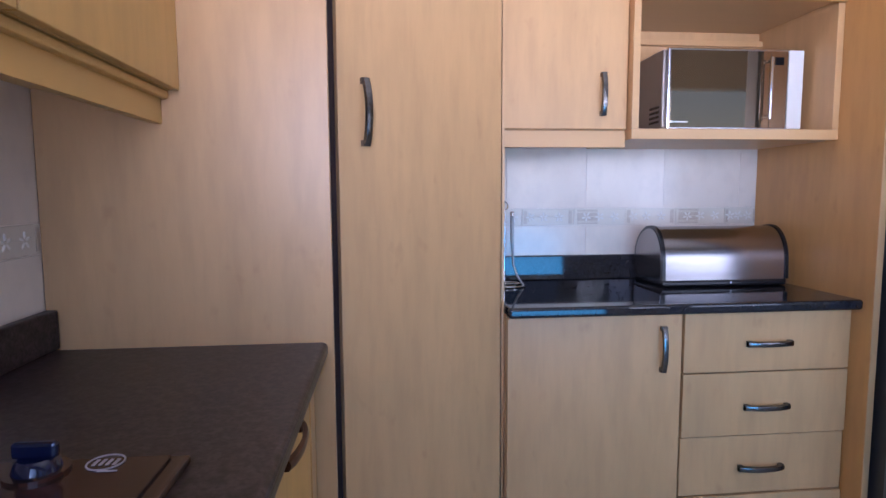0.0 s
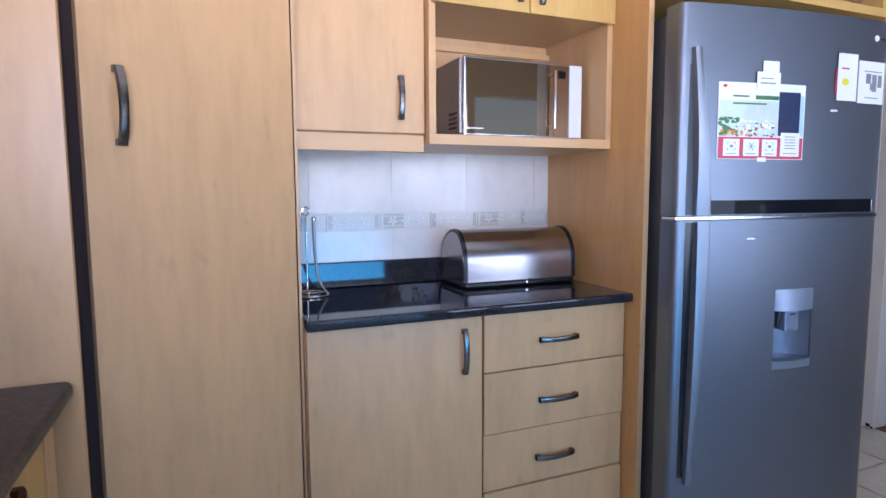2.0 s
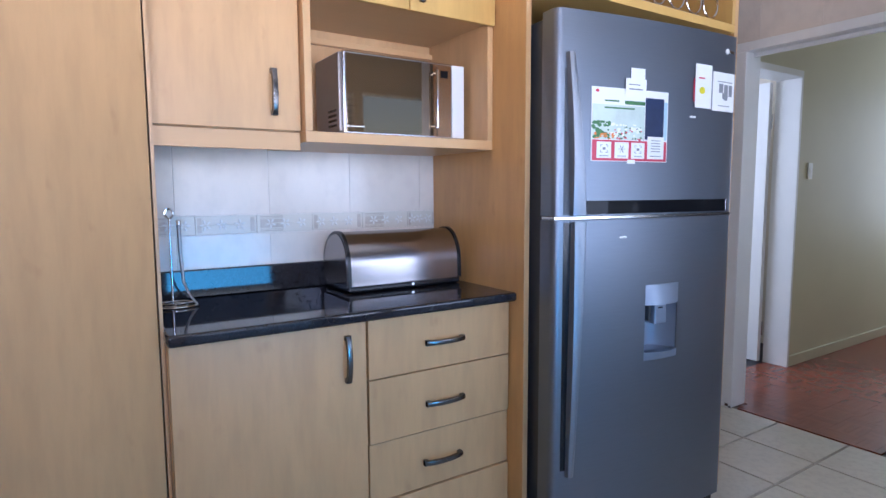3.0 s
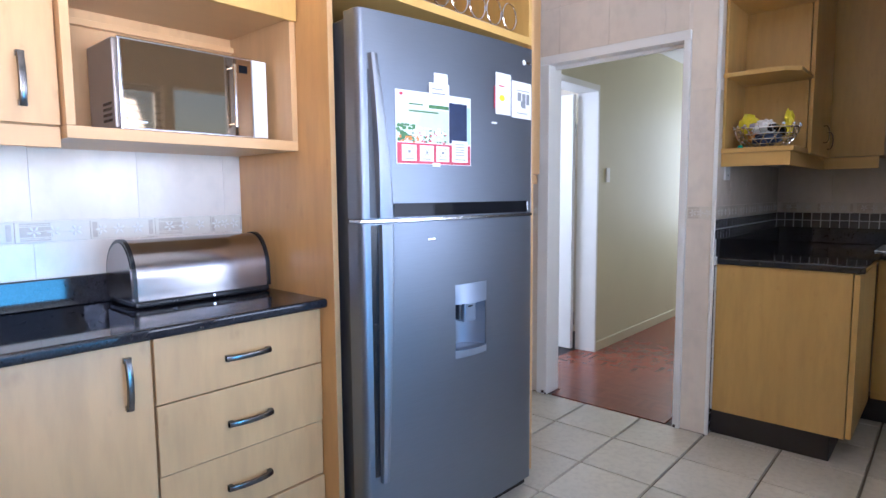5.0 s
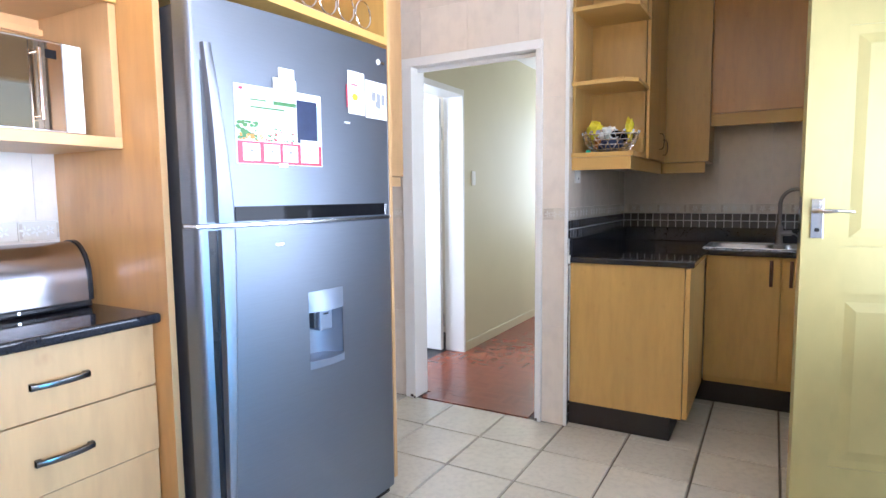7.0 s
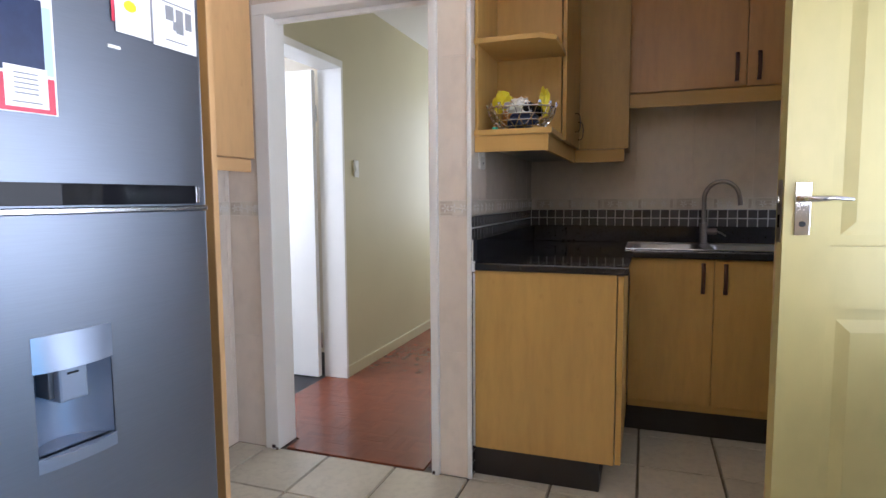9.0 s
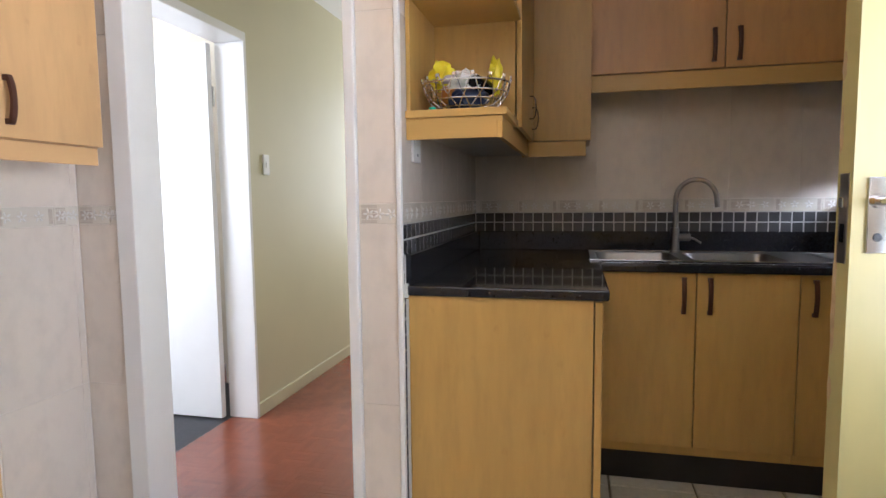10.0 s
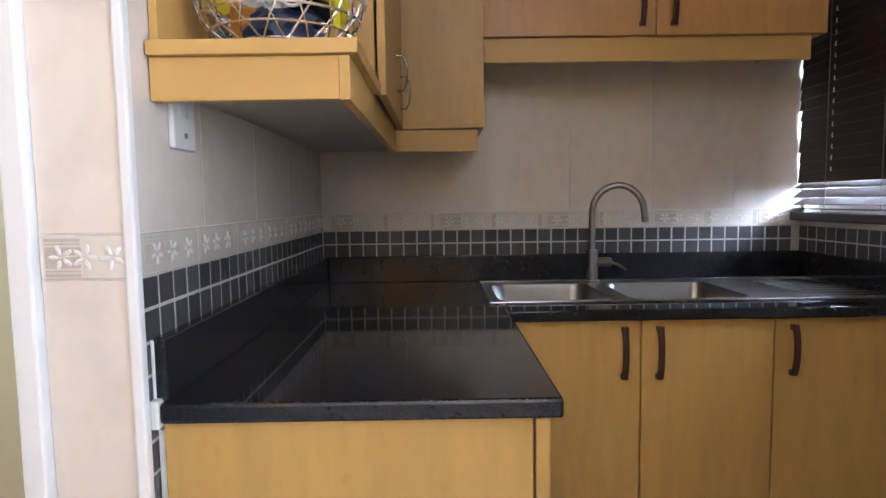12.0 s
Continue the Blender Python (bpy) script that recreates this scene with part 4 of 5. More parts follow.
part("sealant", tube([(3.772, 1.0195, 0.916), (3.772, 1.0195, 1.006)], 0.0026, 8), WHITE, L, "white sealant bead", True)

pen = unit("base_cabinet", "honey maple end cabinet of the sink corner", "cabinet", (3.796, 0.452, 0.13), (4.48, 1.0205, 0.879), HONEY, "sink base units")
part("end_panel", box((3.774, 0.450, 0.128), (3.794, 1.010, 0.879), 0.0015), HONEY, pen)
front_panel(pen, "door", (3.776, 0.424, 0.132), (4.44, 0.446, 0.875), HONEY)
part("sealant", box((3.778, 1.0105, 0.13), (3.790, 1.0203, 0.866)), WHITE, pen, "white sealant bead")
part("plinth", box((3.797, 0.505, 0.0), (4.50, 1.0205, 0.127), 0.002), PLINTH, pen, "dark brown plinth board")
sb = unit("base_cabinet", "honey maple base cabinet under the sink", "cabinet", (4.484, -0.318, 0.13), (4.54, 0.42, 0.879), HONEY, "sink base units")
front_panel(sb, "door", (4.462, 0.045, 0.172), (4.480, 0.420, 0.879), HONEY, ((4.462, 0.090, 0.790), (0, 0, 1), 0.145), (-1, 0, 0), BROWN_H)
front_panel(sb, "door", (4.462, -0.320, 0.172), (4.480, 0.041, 0.879), HONEY, ((4.462, -0.006, 0.790), (0, 0, 1), 0.145), (-1, 0, 0), BROWN_H)
sb2 = unit("base_cabinet", "honey maple base cabinet beside the sink cabinet", "cabinet", (4.484, SY + 0.01, 0.13), (4.54, -0.320, 0.879), HONEY, "sink base units")
front_panel(sb2, "door", (4.462, SY + 0.02, 0.172), (4.480, -0.324, 0.879), HONEY, ((4.462, -0.372, 0.792), (0, 0, 1), 0.14), (-1, 0, 0), BROWN_H)
solid("plinth_board", box((4.515, SY + 0.01, 0.0), (4.530, 0.504, 0.129)), PLINTH, "dark plinth board under the sink units", "plinth", kind="structure")

# inset steel sink: two bowls, drainer and mixer tap
sink = thing("sink", "inset steel double bowl sink with drainer", "sink", (4.77, -0.2, 0.913))
SX0, SX1 = 4.548, 4.990
bowls = ((0.083, 0.418), (-0.327, 0.028))
plate = bmesh.new()
for y0, y1 in ((0.418, 0.446), (0.028, 0.083), (-0.46, -0.327)):
    box((SX0, y0, 0.9132), (SX1, y1, 0.917), bm=plate)
for y0, y1 in bowls:
    box((SX0, y0, 0.9132), (4.575, y1, 0.917), bm=plate)
    box((4.905, y0, 0.9132), (SX1, y1, 0.917), bm=plate)
part("rim_plate", plate, SINK, sink)
rim = bmesh.new()
tube([(SX0, 0.446, 0.9165), (SX0, -0.86, 0.9165), (SX1, -0.86, 0.9165), (SX1, 0.446, 0.9165)], 0.0035, 8, True, rim)
part("rim", rim, STEEL_L, sink, "rolled steel edge", True)


def bowl(y0, y1, x0, x1, depth):
    bm = bmesh.new()
    n, rings = 6, []
    for f, g in ((0.0, 0.0), (0.03, 0.10), (0.06, 0.80), (0.10, 0.95), (0.20, 1.0)):
        ring = []
        ins = 0.20 * f
        r = 0.05
        for cx, cy, a0 in ((x1 - ins - r, y1 - ins - r, 0), (x0 + ins + r, y1 - ins - r, 90), (x0 + ins + r, y0 + ins + r, 180), (x1 - ins - r, y0 + ins + r, 270)):
            for k in range(n):
                a = radians(a0 + 90 * k / (n - 1))
                ring.append(bm.verts.new((cx + r * math.cos(a), cy + r * math.sin(a), 0.9165 - depth * g)))
        rings.append(ring)
    k = len(rings[0])
    for i in range(len(rings) - 1):
        for j in range(k):
            bm.faces.new((rings[i][j], rings[i][(j + 1) % k], rings[i + 1][(j + 1) % k], rings[i + 1][j]))
    bm.faces.new(rings[-1])
    bmesh.ops.recalc_face_normals(bm, faces=bm.faces[:])
    return bm


for y0, y1 in bowls:
    b_ = part("bowl", bowl(y0, y1, 4.575, 4.905, 0.15), SINK, sink, "", True)
    part("drain", cyl((4.74, (y0 + y1) / 2, 0.7675), (4.74, (y0 + y1) / 2, 0.77), 0.04, 20), CHROME, b_)
drn = box((SX0, -0.86, 0.9132), (SX1, -0.4605, 0.9155))
dr = part("drainer", drn, SINK, sink, "ribbed drainer", True)
for i in range(8):
    part("rib", tube([(4.60 + i * 0.045, -0.50, 0.916), (4.60 + i * 0.045, -0.83, 0.916)], 0.004, 6), SINK, dr, "", True)
TX, TY = 4.925, 0.056
tap = thing("mixer_tap", "brushed nickel swan-neck mixer tap", "tap", (TX, TY, 0.917))
part("base", cyl((TX, TY, 0.9175), (TX, TY, 0.927), 0.026, 20, bevel=0.002), NICKEL, tap, "", True)
part("body", cyl((TX, TY, 0.9275), (TX, TY, 1.033), 0.021, 20, 0.019), NICKEL, tap, "", True)
arc = [(TX, TY, 1.034), (TX, TY, 1.163)] + [(TX - 0.018 * (1 - math.cos(a)), TY - 0.084 * (1 - math.cos(a)), 1.163 + 0.092 * math.sin(a)) for a in np.linspace(0.12, math.pi * 0.98, 18)] + [(TX - 0.037, TY - 0.172, 1.128)]
part("spout", tube(arc, 0.0115, 14), NICKEL, tap, "", True)
lv = part("lever_boss", cyl((TX, TY - 0.004, 0.988), (TX, TY - 0.067, 0.988), 0.017, 16, bevel=0.002), NICKEL, tap, "", True)
part("lever", tube([(TX, TY - 0.062, 0.988), (TX - 0.02, TY - 0.084, 0.981), (TX - 0.04, TY - 0.107, 0.965)], [0.006, 0.005, 0.004], 10), NICKEL, lv, "", True)

# wall units over the sink
us = unit("wall_cupboard", "honey maple double wall cupboard over the sink", "cabinet", (4.816, -0.652, 1.726), (5.058, 0.448, 2.45), MAPLE_O, "sink wall units")
front_panel(us, "door", (4.796, -0.107, 1.726), (4.814, 0.448, 2.44), MAPLE_O, ((4.796, -0.064, 1.823), (0, 0, 1), 0.14), (-1, 0, 0), BROWN_H)
front_panel(us, "door", (4.796, -0.656, 1.726), (4.814, -0.111, 2.44), MAPLE_O, ((4.796, -0.164, 1.823), (0, 0, 1), 0.14), (-1, 0, 0), BROWN_H)
part("pelmet", box((4.81, -0.614, 1.649), (4.828, 0.448, 1.724), 0.001), HONEY_H, us)
part("bracket", box((4.83, -0.58, 1.691), (5.05, -0.565, 1.724)), HONEY_H, us)
uc = unit("wall_cupboard", "honey maple corner wall cupboard", "cabinet", (4.734, 0.448, 1.431), (5.058, 0.734, 2.45), HONEY, "sink wall units")
front_panel(uc, "door", (4.714, 0.446, 1.431), (4.732, 0.72, 2.44), HONEY)
part("pelmet", box((4.727, 0.466, 1.363), (4.744, 0.749, 1.429), 0.001), HONEY_H, uc)
ul = unit("wall_cupboard", "honey maple wall cupboard on the side wall", "cabinet", (4.19, 0.724, 1.429), (4.7, 1.0205, 2.45), HONEY, "sink wall units")
dl = front_panel(ul, "door", (4.14, 0.694, 1.429), (4.68, 0.712, 2.44), HONEY)
for hx, hz in ((4.47, 1.545), (4.60, 1.518)):
    part("handle", tube([(hx, 0.694, hz - 0.045), (hx, 0.678, hz - 0.045), (hx, 0.670, hz - 0.030), (hx, 0.667, hz), (hx, 0.670, hz + 0.030), (hx, 0.678, hz + 0.045), (hx, 0.694, hz + 0.045)], 0.0026, 8), PEWTER, dl, "thin bent rod handle", True)
part("pelmet", box((3.804, 0.719, 1.361), (4.7045, 0.735, 1.427), 0.001), HONEY_H, ul)
part("bottom", box((3.827, 0.736, 1.392), (4.136, 1.0200, 1.4275)), DULL, ul, "dull grey underside")
part("bottom", box((4.141, 0.736, 1.394), (5.05, 1.0200, 1.4275)), DULL, ul, "dull grey underside")
sh = thing("corner_shelf", "open honey maple end shelves with cut corners", "shelf", (4.0, 0.9, 1.44))
def shelf_plan(x0):
    return [(x0, 1.0200), (x0, 0.757), (x0 + 0.055, 0.698), (4.138, 0.698), (4.138, 1.0200)]
for z0, z1 in ((1.4285, 1.451), (1.794, 1.814), (2.165, 2.185), (2.43, 2.449)):
    plan = shelf_plan(3.798) if z0 > 1.5 else [(3.798, 1.0200), (3.798, 0.706), (4.138, 0.706), (4.138, 1.0200)]
    part("shelf", prism(plan, z0, z1, 0.0015), HONEY_H, sh)
part("back", box((3.816, 1.008, 1.4515), (4.138, 1.0202, 2.45)), HONEY, sh)
part("side", box((4.1385, 0.717, 1.4515), (4.158, 1.0202, 2.45), 0.001), HONEY, sh)
part("front_board", box((3.808, 0.7355, 1.363), (3.826, 1.0200, 1.4275), 0.001), HONEY_H, sh)

# wire fruit basket with oddments
bk = thing("wire_basket", "chrome wire basket filled with kitchen oddments", "basket", (3.945, 0.855, 1.451))
bc = Vector((3.945, 0.855))
for z, r in ((1.4545, 0.070), (1.470, 0.098), (1.492, 0.120), (1.516, 0.135), (1.545, 0.143)):
    part("ring", tube([(bc.x + r * 0.86 * math.cos(a), bc.y + r * math.sin(a), z) for a in np.linspace(0, 2 * math.pi, 41)[:-1]], 0.0024 if z < 1.54 else 0.0034, 6, True), CHROME, bk, "", True)
rb = random.Random(2)
for i in range(32):
    a, s = 2 * math.pi * i / 32, (0.42 if i % 2 else -0.42)
    part("wire", tube([(bc.x + r * 0.86 * math.cos(a + s * f), bc.y + r * math.sin(a + s * f), z) for f, r, z in ((0, 0.070, 1.4545), (0.3, 0.098, 1.470), (0.6, 0.120, 1.492), (0.85, 0.135, 1.516), (1, 0.143, 1.545), (1.12, 0.148, 1.558))], 0.0019, 5), CHROME, bk, "", True)
    part("bead", cyl((bc.x + 0.147 * 0.86 * math.cos(a + s * 1.12), bc.y + 0.147 * math.sin(a + s * 1.12), 1.555), (bc.x + 0.147 * 0.86 * math.cos(a + s * 1.12), bc.y + 0.147 * math.sin(a + s * 1.12), 1.564), 0.0045, 8), CHROME, bk, "", True)


def lump(centre, size, seed, jag=0.25):
    bm = bmesh.new()
    bmesh.ops.create_icosphere(bm, subdivisions=3, radius=1)
    for v in bm.verts:
        k = 1 + jag * noise.noise(v.co * 1.7 + Vector((seed, seed * 2, 0))) + jag * 0.6 * noise.noise(v.co * 4.1 + Vector((0, seed, 3)))
        v.co = Vector((v.co.x * size[0] * k, v.co.y * size[1] * k, v.co.z * size[2] * k)) + Vector(centre)
    return bm


def oddment(name, label, category, bm, m, smooth=True):
    ob = part(name, bm, m, None, "", smooth, True)
    return tagged(ob, label, category)


oddment("plastic_bag", "crumpled bright yellow plastic bag in the basket", "bag", lump((3.935, 0.932, 1.579), (0.035, 0.040, 0.045), 1, 0.5), YELLOW_B)
oddment("plastic_bag", "yellow snack packet standing in the basket", "bag", lump((3.965, 0.762, 1.579), (0.022, 0.020, 0.055), 5, 0.45), YELLOW_B)
oddment("cloth", "folded lilac cloth over the basket rim", "cloth", lump((3.925, 0.892, 1.563), (0.022, 0.085, 0.016), 7, 0.2), LILAC)
oddment("spray_can", "small black can lying in the basket", "can", cyl((3.88, 0.817, 1.544), (3.97, 0.787, 1.534), 0.024, 18, bevel=0.004), BLACK_G)
oddment("can_ring", "white rimmed lid of a small can", "lid", tube([(3.878 + 0.004 * math.sin(a), 0.818 + 0.022 * math.cos(a), 1.544 + 0.022 * math.sin(a)) for a in np.linspace(0, 2 * math.pi, 25)[:-1]], 0.003, 6, True), PAPER)
oddment("paper_packet", "crumpled white and silver packet", "packet", lump((3.915, 0.855, 1.549), (0.035, 0.042, 0.036), 11, 0.6), PAPER)
oddment("bottle", "amber plastic pill bottle in the basket", "bottle", cyl((3.93, 0.912, 1.479), (3.91, 0.902, 1.537), 0.026, 16, bevel=0.006), AMBER)
oddment("packet", "dark blue packet at the bottom of the basket", "packet", lump((3.92, 0.849, 1.497), (0.05, 0.07, 0.035), 13, 0.4), NAVY)
oddment("plastic_stopper", "small green plastic bottle stopper", "stopper", cyl((3.875, 0.952, 1.4515), (3.875, 0.952, 1.469), 0.014, 16, 0.011), TEAL)

sck = thing("wall_socket", "white plastic switched socket on the tiles", "socket", (3.903, 1.022, 1.33))
part("plate", box((3.862, 1.011, 1.298), (3.944, 1.021, 1.390), 0.003), PAPER, sck)
part("rocker", box((3.878, 1.0075, 1.350), (3.897, 1.0115, 1.377), 0.001), WHITE, sck)
part("rocker", box((3.906, 1.0075, 1.350), (3.925, 1.0115, 1.377), 0.001), WHITE, sck)
part("pin_hole", cyl((3.903, 1.0090, 1.322), (3.903, 1.0112, 1.322), 0.005, 10), GREY_B, sck)

# sink window with dark slatted blind
win = thing("window_1", "window with dark wooden sill over the sink", "window", (4.48, SY, 1.12), kind="structure")
part("sill", box((SW0 - 0.03, SY - 0.11, 1.121), (SW1 + 0.02, SY + 0.045, 1.150), 0.004), SLAT, win, "dark stained window sill")
for x0, x1, z0, z1 in ((SW0, SW1, 1.151, 1.19), (SW0, SW1, 2.01, 2.05), (SW0, SW0 + 0.04, 1.19, 2.01), (SW1 - 0.04, SW1, 1.19, 2.01)):
    part("window_frame", box((x0, SY - 0.10, z0), (x1, SY - 0.06, z1), 0.003), WHITE, win)
pane = part("pane", box((SW0 + 0.04, SY - 0.083, 1.19), (SW1 - 0.04, SY - 0.079, 2.01)), GLASS, win)
pane.visible_shadow = False
bl = thing("window_blind", "dark brown wooden slatted blind, closed with a gap below", "blind", (4.48, SY - 0.02, 1.16))
slat = bmesh.new()
SWM, SWH = (SW0 + SW1) / 2, (SW1 - SW0) / 2
box((0.008 - SWH, -0.024, -0.0014), (SWH + 0.010, 0.024, 0.0014), bm=slat)
slat_me = None
zs = []
z = 2.03
while z > 1.275:
    zs.append((z, -82))
    z -= 0.0375
zs += [(1.250, -34), (1.220, -36), (1.190, -30), (1.163, 4)]
for z, tilt in zs:
    if slat_me is None:
        o = part("slat", slat, SLAT, bl, local=True)
        slat_me = o.data
    else:
        o = new("slat", slat_me)
        o.parent = bl
    o.matrix_basis = PLACE[bl].inverted() @ Matrix.Translation((SWM + rb.uniform(-0.006, 0.004), SY + 0.016, z)) @ pose(0, 0, 0, tilt + rb.uniform(-3, 3), rb.uniform(-0.15, 0.15), 0)
part("headrail", box((SW0 + 0.01, SY + 0.002, 2.048), (SW1 + 0.006, SY + 0.050, 2.09), 0.003), SLAT, bl)
for x in (4.16, 4.39, 4.62, 4.87):
    part("ladder_cord", tube([(x, SY + 0.043, 2.05), (x, SY + 0.043, 1.162)], 0.0013, 5), CORD, bl)
for x in (4.62, 4.87):
    for z, tilt in zs[1:-4]:
        part("cord_loop", tube([(x + rb.uniform(-0.002, 0.002), SY + 0.024, z + 0.012), (x + 0.002, SY + 0.0255, z + 0.020), (x, SY + 0.024, z + 0.027)], 0.0016, 5), PAPER, bl, "white cord loop")

# ---- yellow panelled door standing open ----
DH = Vector((3.325, 0.012))
DD = Vector((0.220, -0.9755))
ang = math.degrees(math.atan2(DD.y, DD.x))
yd = thing("door_2", "yellowed cream panelled garden door standing open", "door", (DH.x, DH.y, 0.0), ang, kind="structure")
DW, DT = 0.80, 0.042


def dpart(name, bm, material, parent=yd, label="", smooth=False):
    return part(name, bm, material, parent, label, smooth, True)


cols = ((0.120, 0.370), (0.430, 0.680))
leaf = bmesh.new()
for a, b in ((0, 0.120), (0.370, 0.430), (0.680, DW)):
    box((a, -DT, 0.012), (b, 0, 2.03), bm=leaf)
for a, b in cols:
    for z0, z1 in ((0.012, 0.22), (0.87, 1.04), (1.81, 2.03)):
        box((a, -DT, z0), (b, 0, z1), bm=leaf)
dpart("leaf", leaf, YELLOW)
rows_ = ((0.22, 0.87), (1.04, 1.81))
for a, b in cols:
    for z0, z1 in rows_:
        pn = bmesh.new()
        box((a, -DT + 0.008, z0), (b, -0.008, z1), bm=pn)
        for s in (-1, 1):
            y0 = -DT / 2 + s * (DT / 2 - 0.008)
            y1 = -DT / 2 + s * (DT / 2 - 0.002)
            lo = [(a + 0.03, z0 + 0.03), (b - 0.03, z0 + 0.03), (b - 0.03, z1 - 0.03), (a + 0.03, z1 - 0.03)]
            hi = [(a + 0.065, z0 + 0.065), (b - 0.065, z0 + 0.065), (b - 0.065, z1 - 0.065), (a + 0.065, z1 - 0.065)]
            lv_, hv = [pn.verts.new((x, y0, z)) for x, z in lo], [pn.verts.new((x, y1, z)) for x, z in hi]
            pn.faces.new(hv)
            for i in range(4):
                pn.faces.new((lv_[i], lv_[(i + 1) % 4], hv[(i + 1) % 4], hv[i]))
        bmesh.ops.recalc_face_normals(pn, faces=pn.faces[:])
        dpart("panel", pn, YELLOW)
for s, y in ((1, 0.0), (-1, -DT)):
    pl = dpart("lock_plate", box((0.027, y, 1.070), (0.067, y + s * 0.004, 1.212), 0.0015), CHROME, label="chrome lever lock plate")
    dpart("lever", tube([(0.047, y, 1.168), (0.047, y + s * 0.045, 1.168), (0.057, y + s * 0.050, 1.168), (0.102, y + s * 0.050, 1.170), (0.147, y + s * 0.048, 1.166)], [0.009, 0.009, 0.009, 0.007, 0.006], 12), CHROME, pl, "", True)
    dpart("keyhole", cyl((0.047, y + s * 0.0035, 1.10), (0.047, y + s * 0.006, 1.10), 0.008, 14), BLACK_P, pl)
    dpart("boss", cyl((0.047, y + s * 0.0035, 1.168), (0.047, y + s * 0.010, 1.168), 0.014, 16), CHROME, pl)
dpart("latch_plate", box((-0.002, -0.033, 1.05), (0.0005, -0.009, 1.22), 0.0005), NICKEL, label="worn metal latch plate")
dpart("latch", box((-0.008, -0.027, 1.155), (-0.001, -0.015, 1.175), 0.001), CHROME)
dpart("keep", box((-0.0035, -0.026, 1.09), (-0.0015, -0.016, 1.125)), BLACK_P)
for z, h in ((1.30, 0.05), (0.98, 0.10), (1.42, 0.03), (0.80, 0.03), (0.30, 0.06)):
    ch = lump((0.0005, -0.004, z), (0.0016, 0.006, h), z * 9, 0.5)
    dpart("paint_chip", ch, CHIP)
for z in (0.25, 1.0, 1.78):
    dpart("hinge", cyl((DW + 0.004, -DT - 0.004, z - 0.05), (DW + 0.004, -DT - 0.004, z + 0.05), 0.007, 10), NICKEL)

# windows and garden door opening behind the walker
# the first window, W0 to W1, is assumed and never in view
for name, x0, x1, z0, z1 in (("window_2", W0, W1, 1.0, 2.05), ("window_3", 2.16, 2.6, 1.1, 2.05)):
    w = thing(name, "white framed kitchen window with slatted blind", "window", ((x0 + x1) / 2, SY, z0), kind="structure")
    for a0, a1, c0, c1 in ((x0, x1, z0, z0 + 0.04), (x0, x1, z1 - 0.04, z1), (x0, x0 + 0.04, z0 + 0.04, z1 - 0.04), (x1 - 0.04, x1, z0 + 0.04, z1 - 0.04)):
        part("window_frame", box((a0, SY - 0.09, c0), (a1, SY - 0.05, c1), 0.003), WHITE, w)
    p_ = part("pane", box((x0 + 0.04, SY - 0.073, z0 + 0.04), (x1 - 0.04, SY - 0.069, z1 - 0.04)), GLASS, w)
    p_.visible_shadow = False
b3 = thing("window_blind", "white slatted blind in the small window", "blind", (2.38, SY, 1.12))
for i in range(18):
    z = 1.15 + i * 0.05
    part("slat", box((2.17, SY - 0.035, z), (2.59, SY - 0.005, z + 0.003)), SLAT, b3)

# ---- pieces of floors and walls ----
CACHE = {}


def tile_mesh(w, h, d, bevel, material, key):
    """Bevelled plate, w by h, front at y = -d (local), lower left corner at the origin."""
    k = (key, round(w, 3), round(h, 3))
    if k not in CACHE:
        b = bevel
        vs = [(0, 0, 0), (w, 0, 0), (w, 0, h), (0, 0, h), (b, -d, b), (w - b, -d, b), (w - b, -d, h - b), (b, -d, h - b)]
        fs = [(4, 5, 6, 7), (0, 1, 5, 4), (1, 2, 6, 5), (2, 3, 7, 6), (3, 0, 4, 7)]
        me = bpy.data.meshes.new(key)
        me.from_pydata(vs, [], fs)
        me.materials.append(material)
        CACHE[k] = me
    return CACHE[k]


def piece(name, me, m, parent):
    ob = new(name, me)
    ob.parent = parent
    ob.matrix_basis = m
    return ob


# floor tiles
PX, PY, G = 0.345, 0.335, 0.0075
for i in range(-13, 5):
    for j in range(-7, 4):
        x, y = 4.088 + i * PX, 1.366 + j * PY
        x0, x1 = max(x + G / 2, WX), min(x + PX - G / 2, BX - 0.004)
        y0, y1 = max(y + G / 2, SY), min(y + PY - G / 2, NY)
        if x0 >= 3.72 and y0 > 0.95:
            continue
        if x1 > 3.75:
            y1 = min(y1, NSY) if x0 > 3.7 else y1
        if x1 > 3.75 and y0 > 1.0:
            x1 = 3.755
        if x1 - x0 < 0.02 or y1 - y0 < 0.02:
            continue
        m = Matrix(((1, 0, 0, x0), (0, 0, 1, y0), (0, -1, 0, -0.0098), (0, 0, 0, 1)))
        piece("floor_tile", tile_mesh(x1 - x0, y1 - y0, 0.0098, 0.003, TILE_F, "floor_tile"), m, floor)

BORDER_CACHE = {}


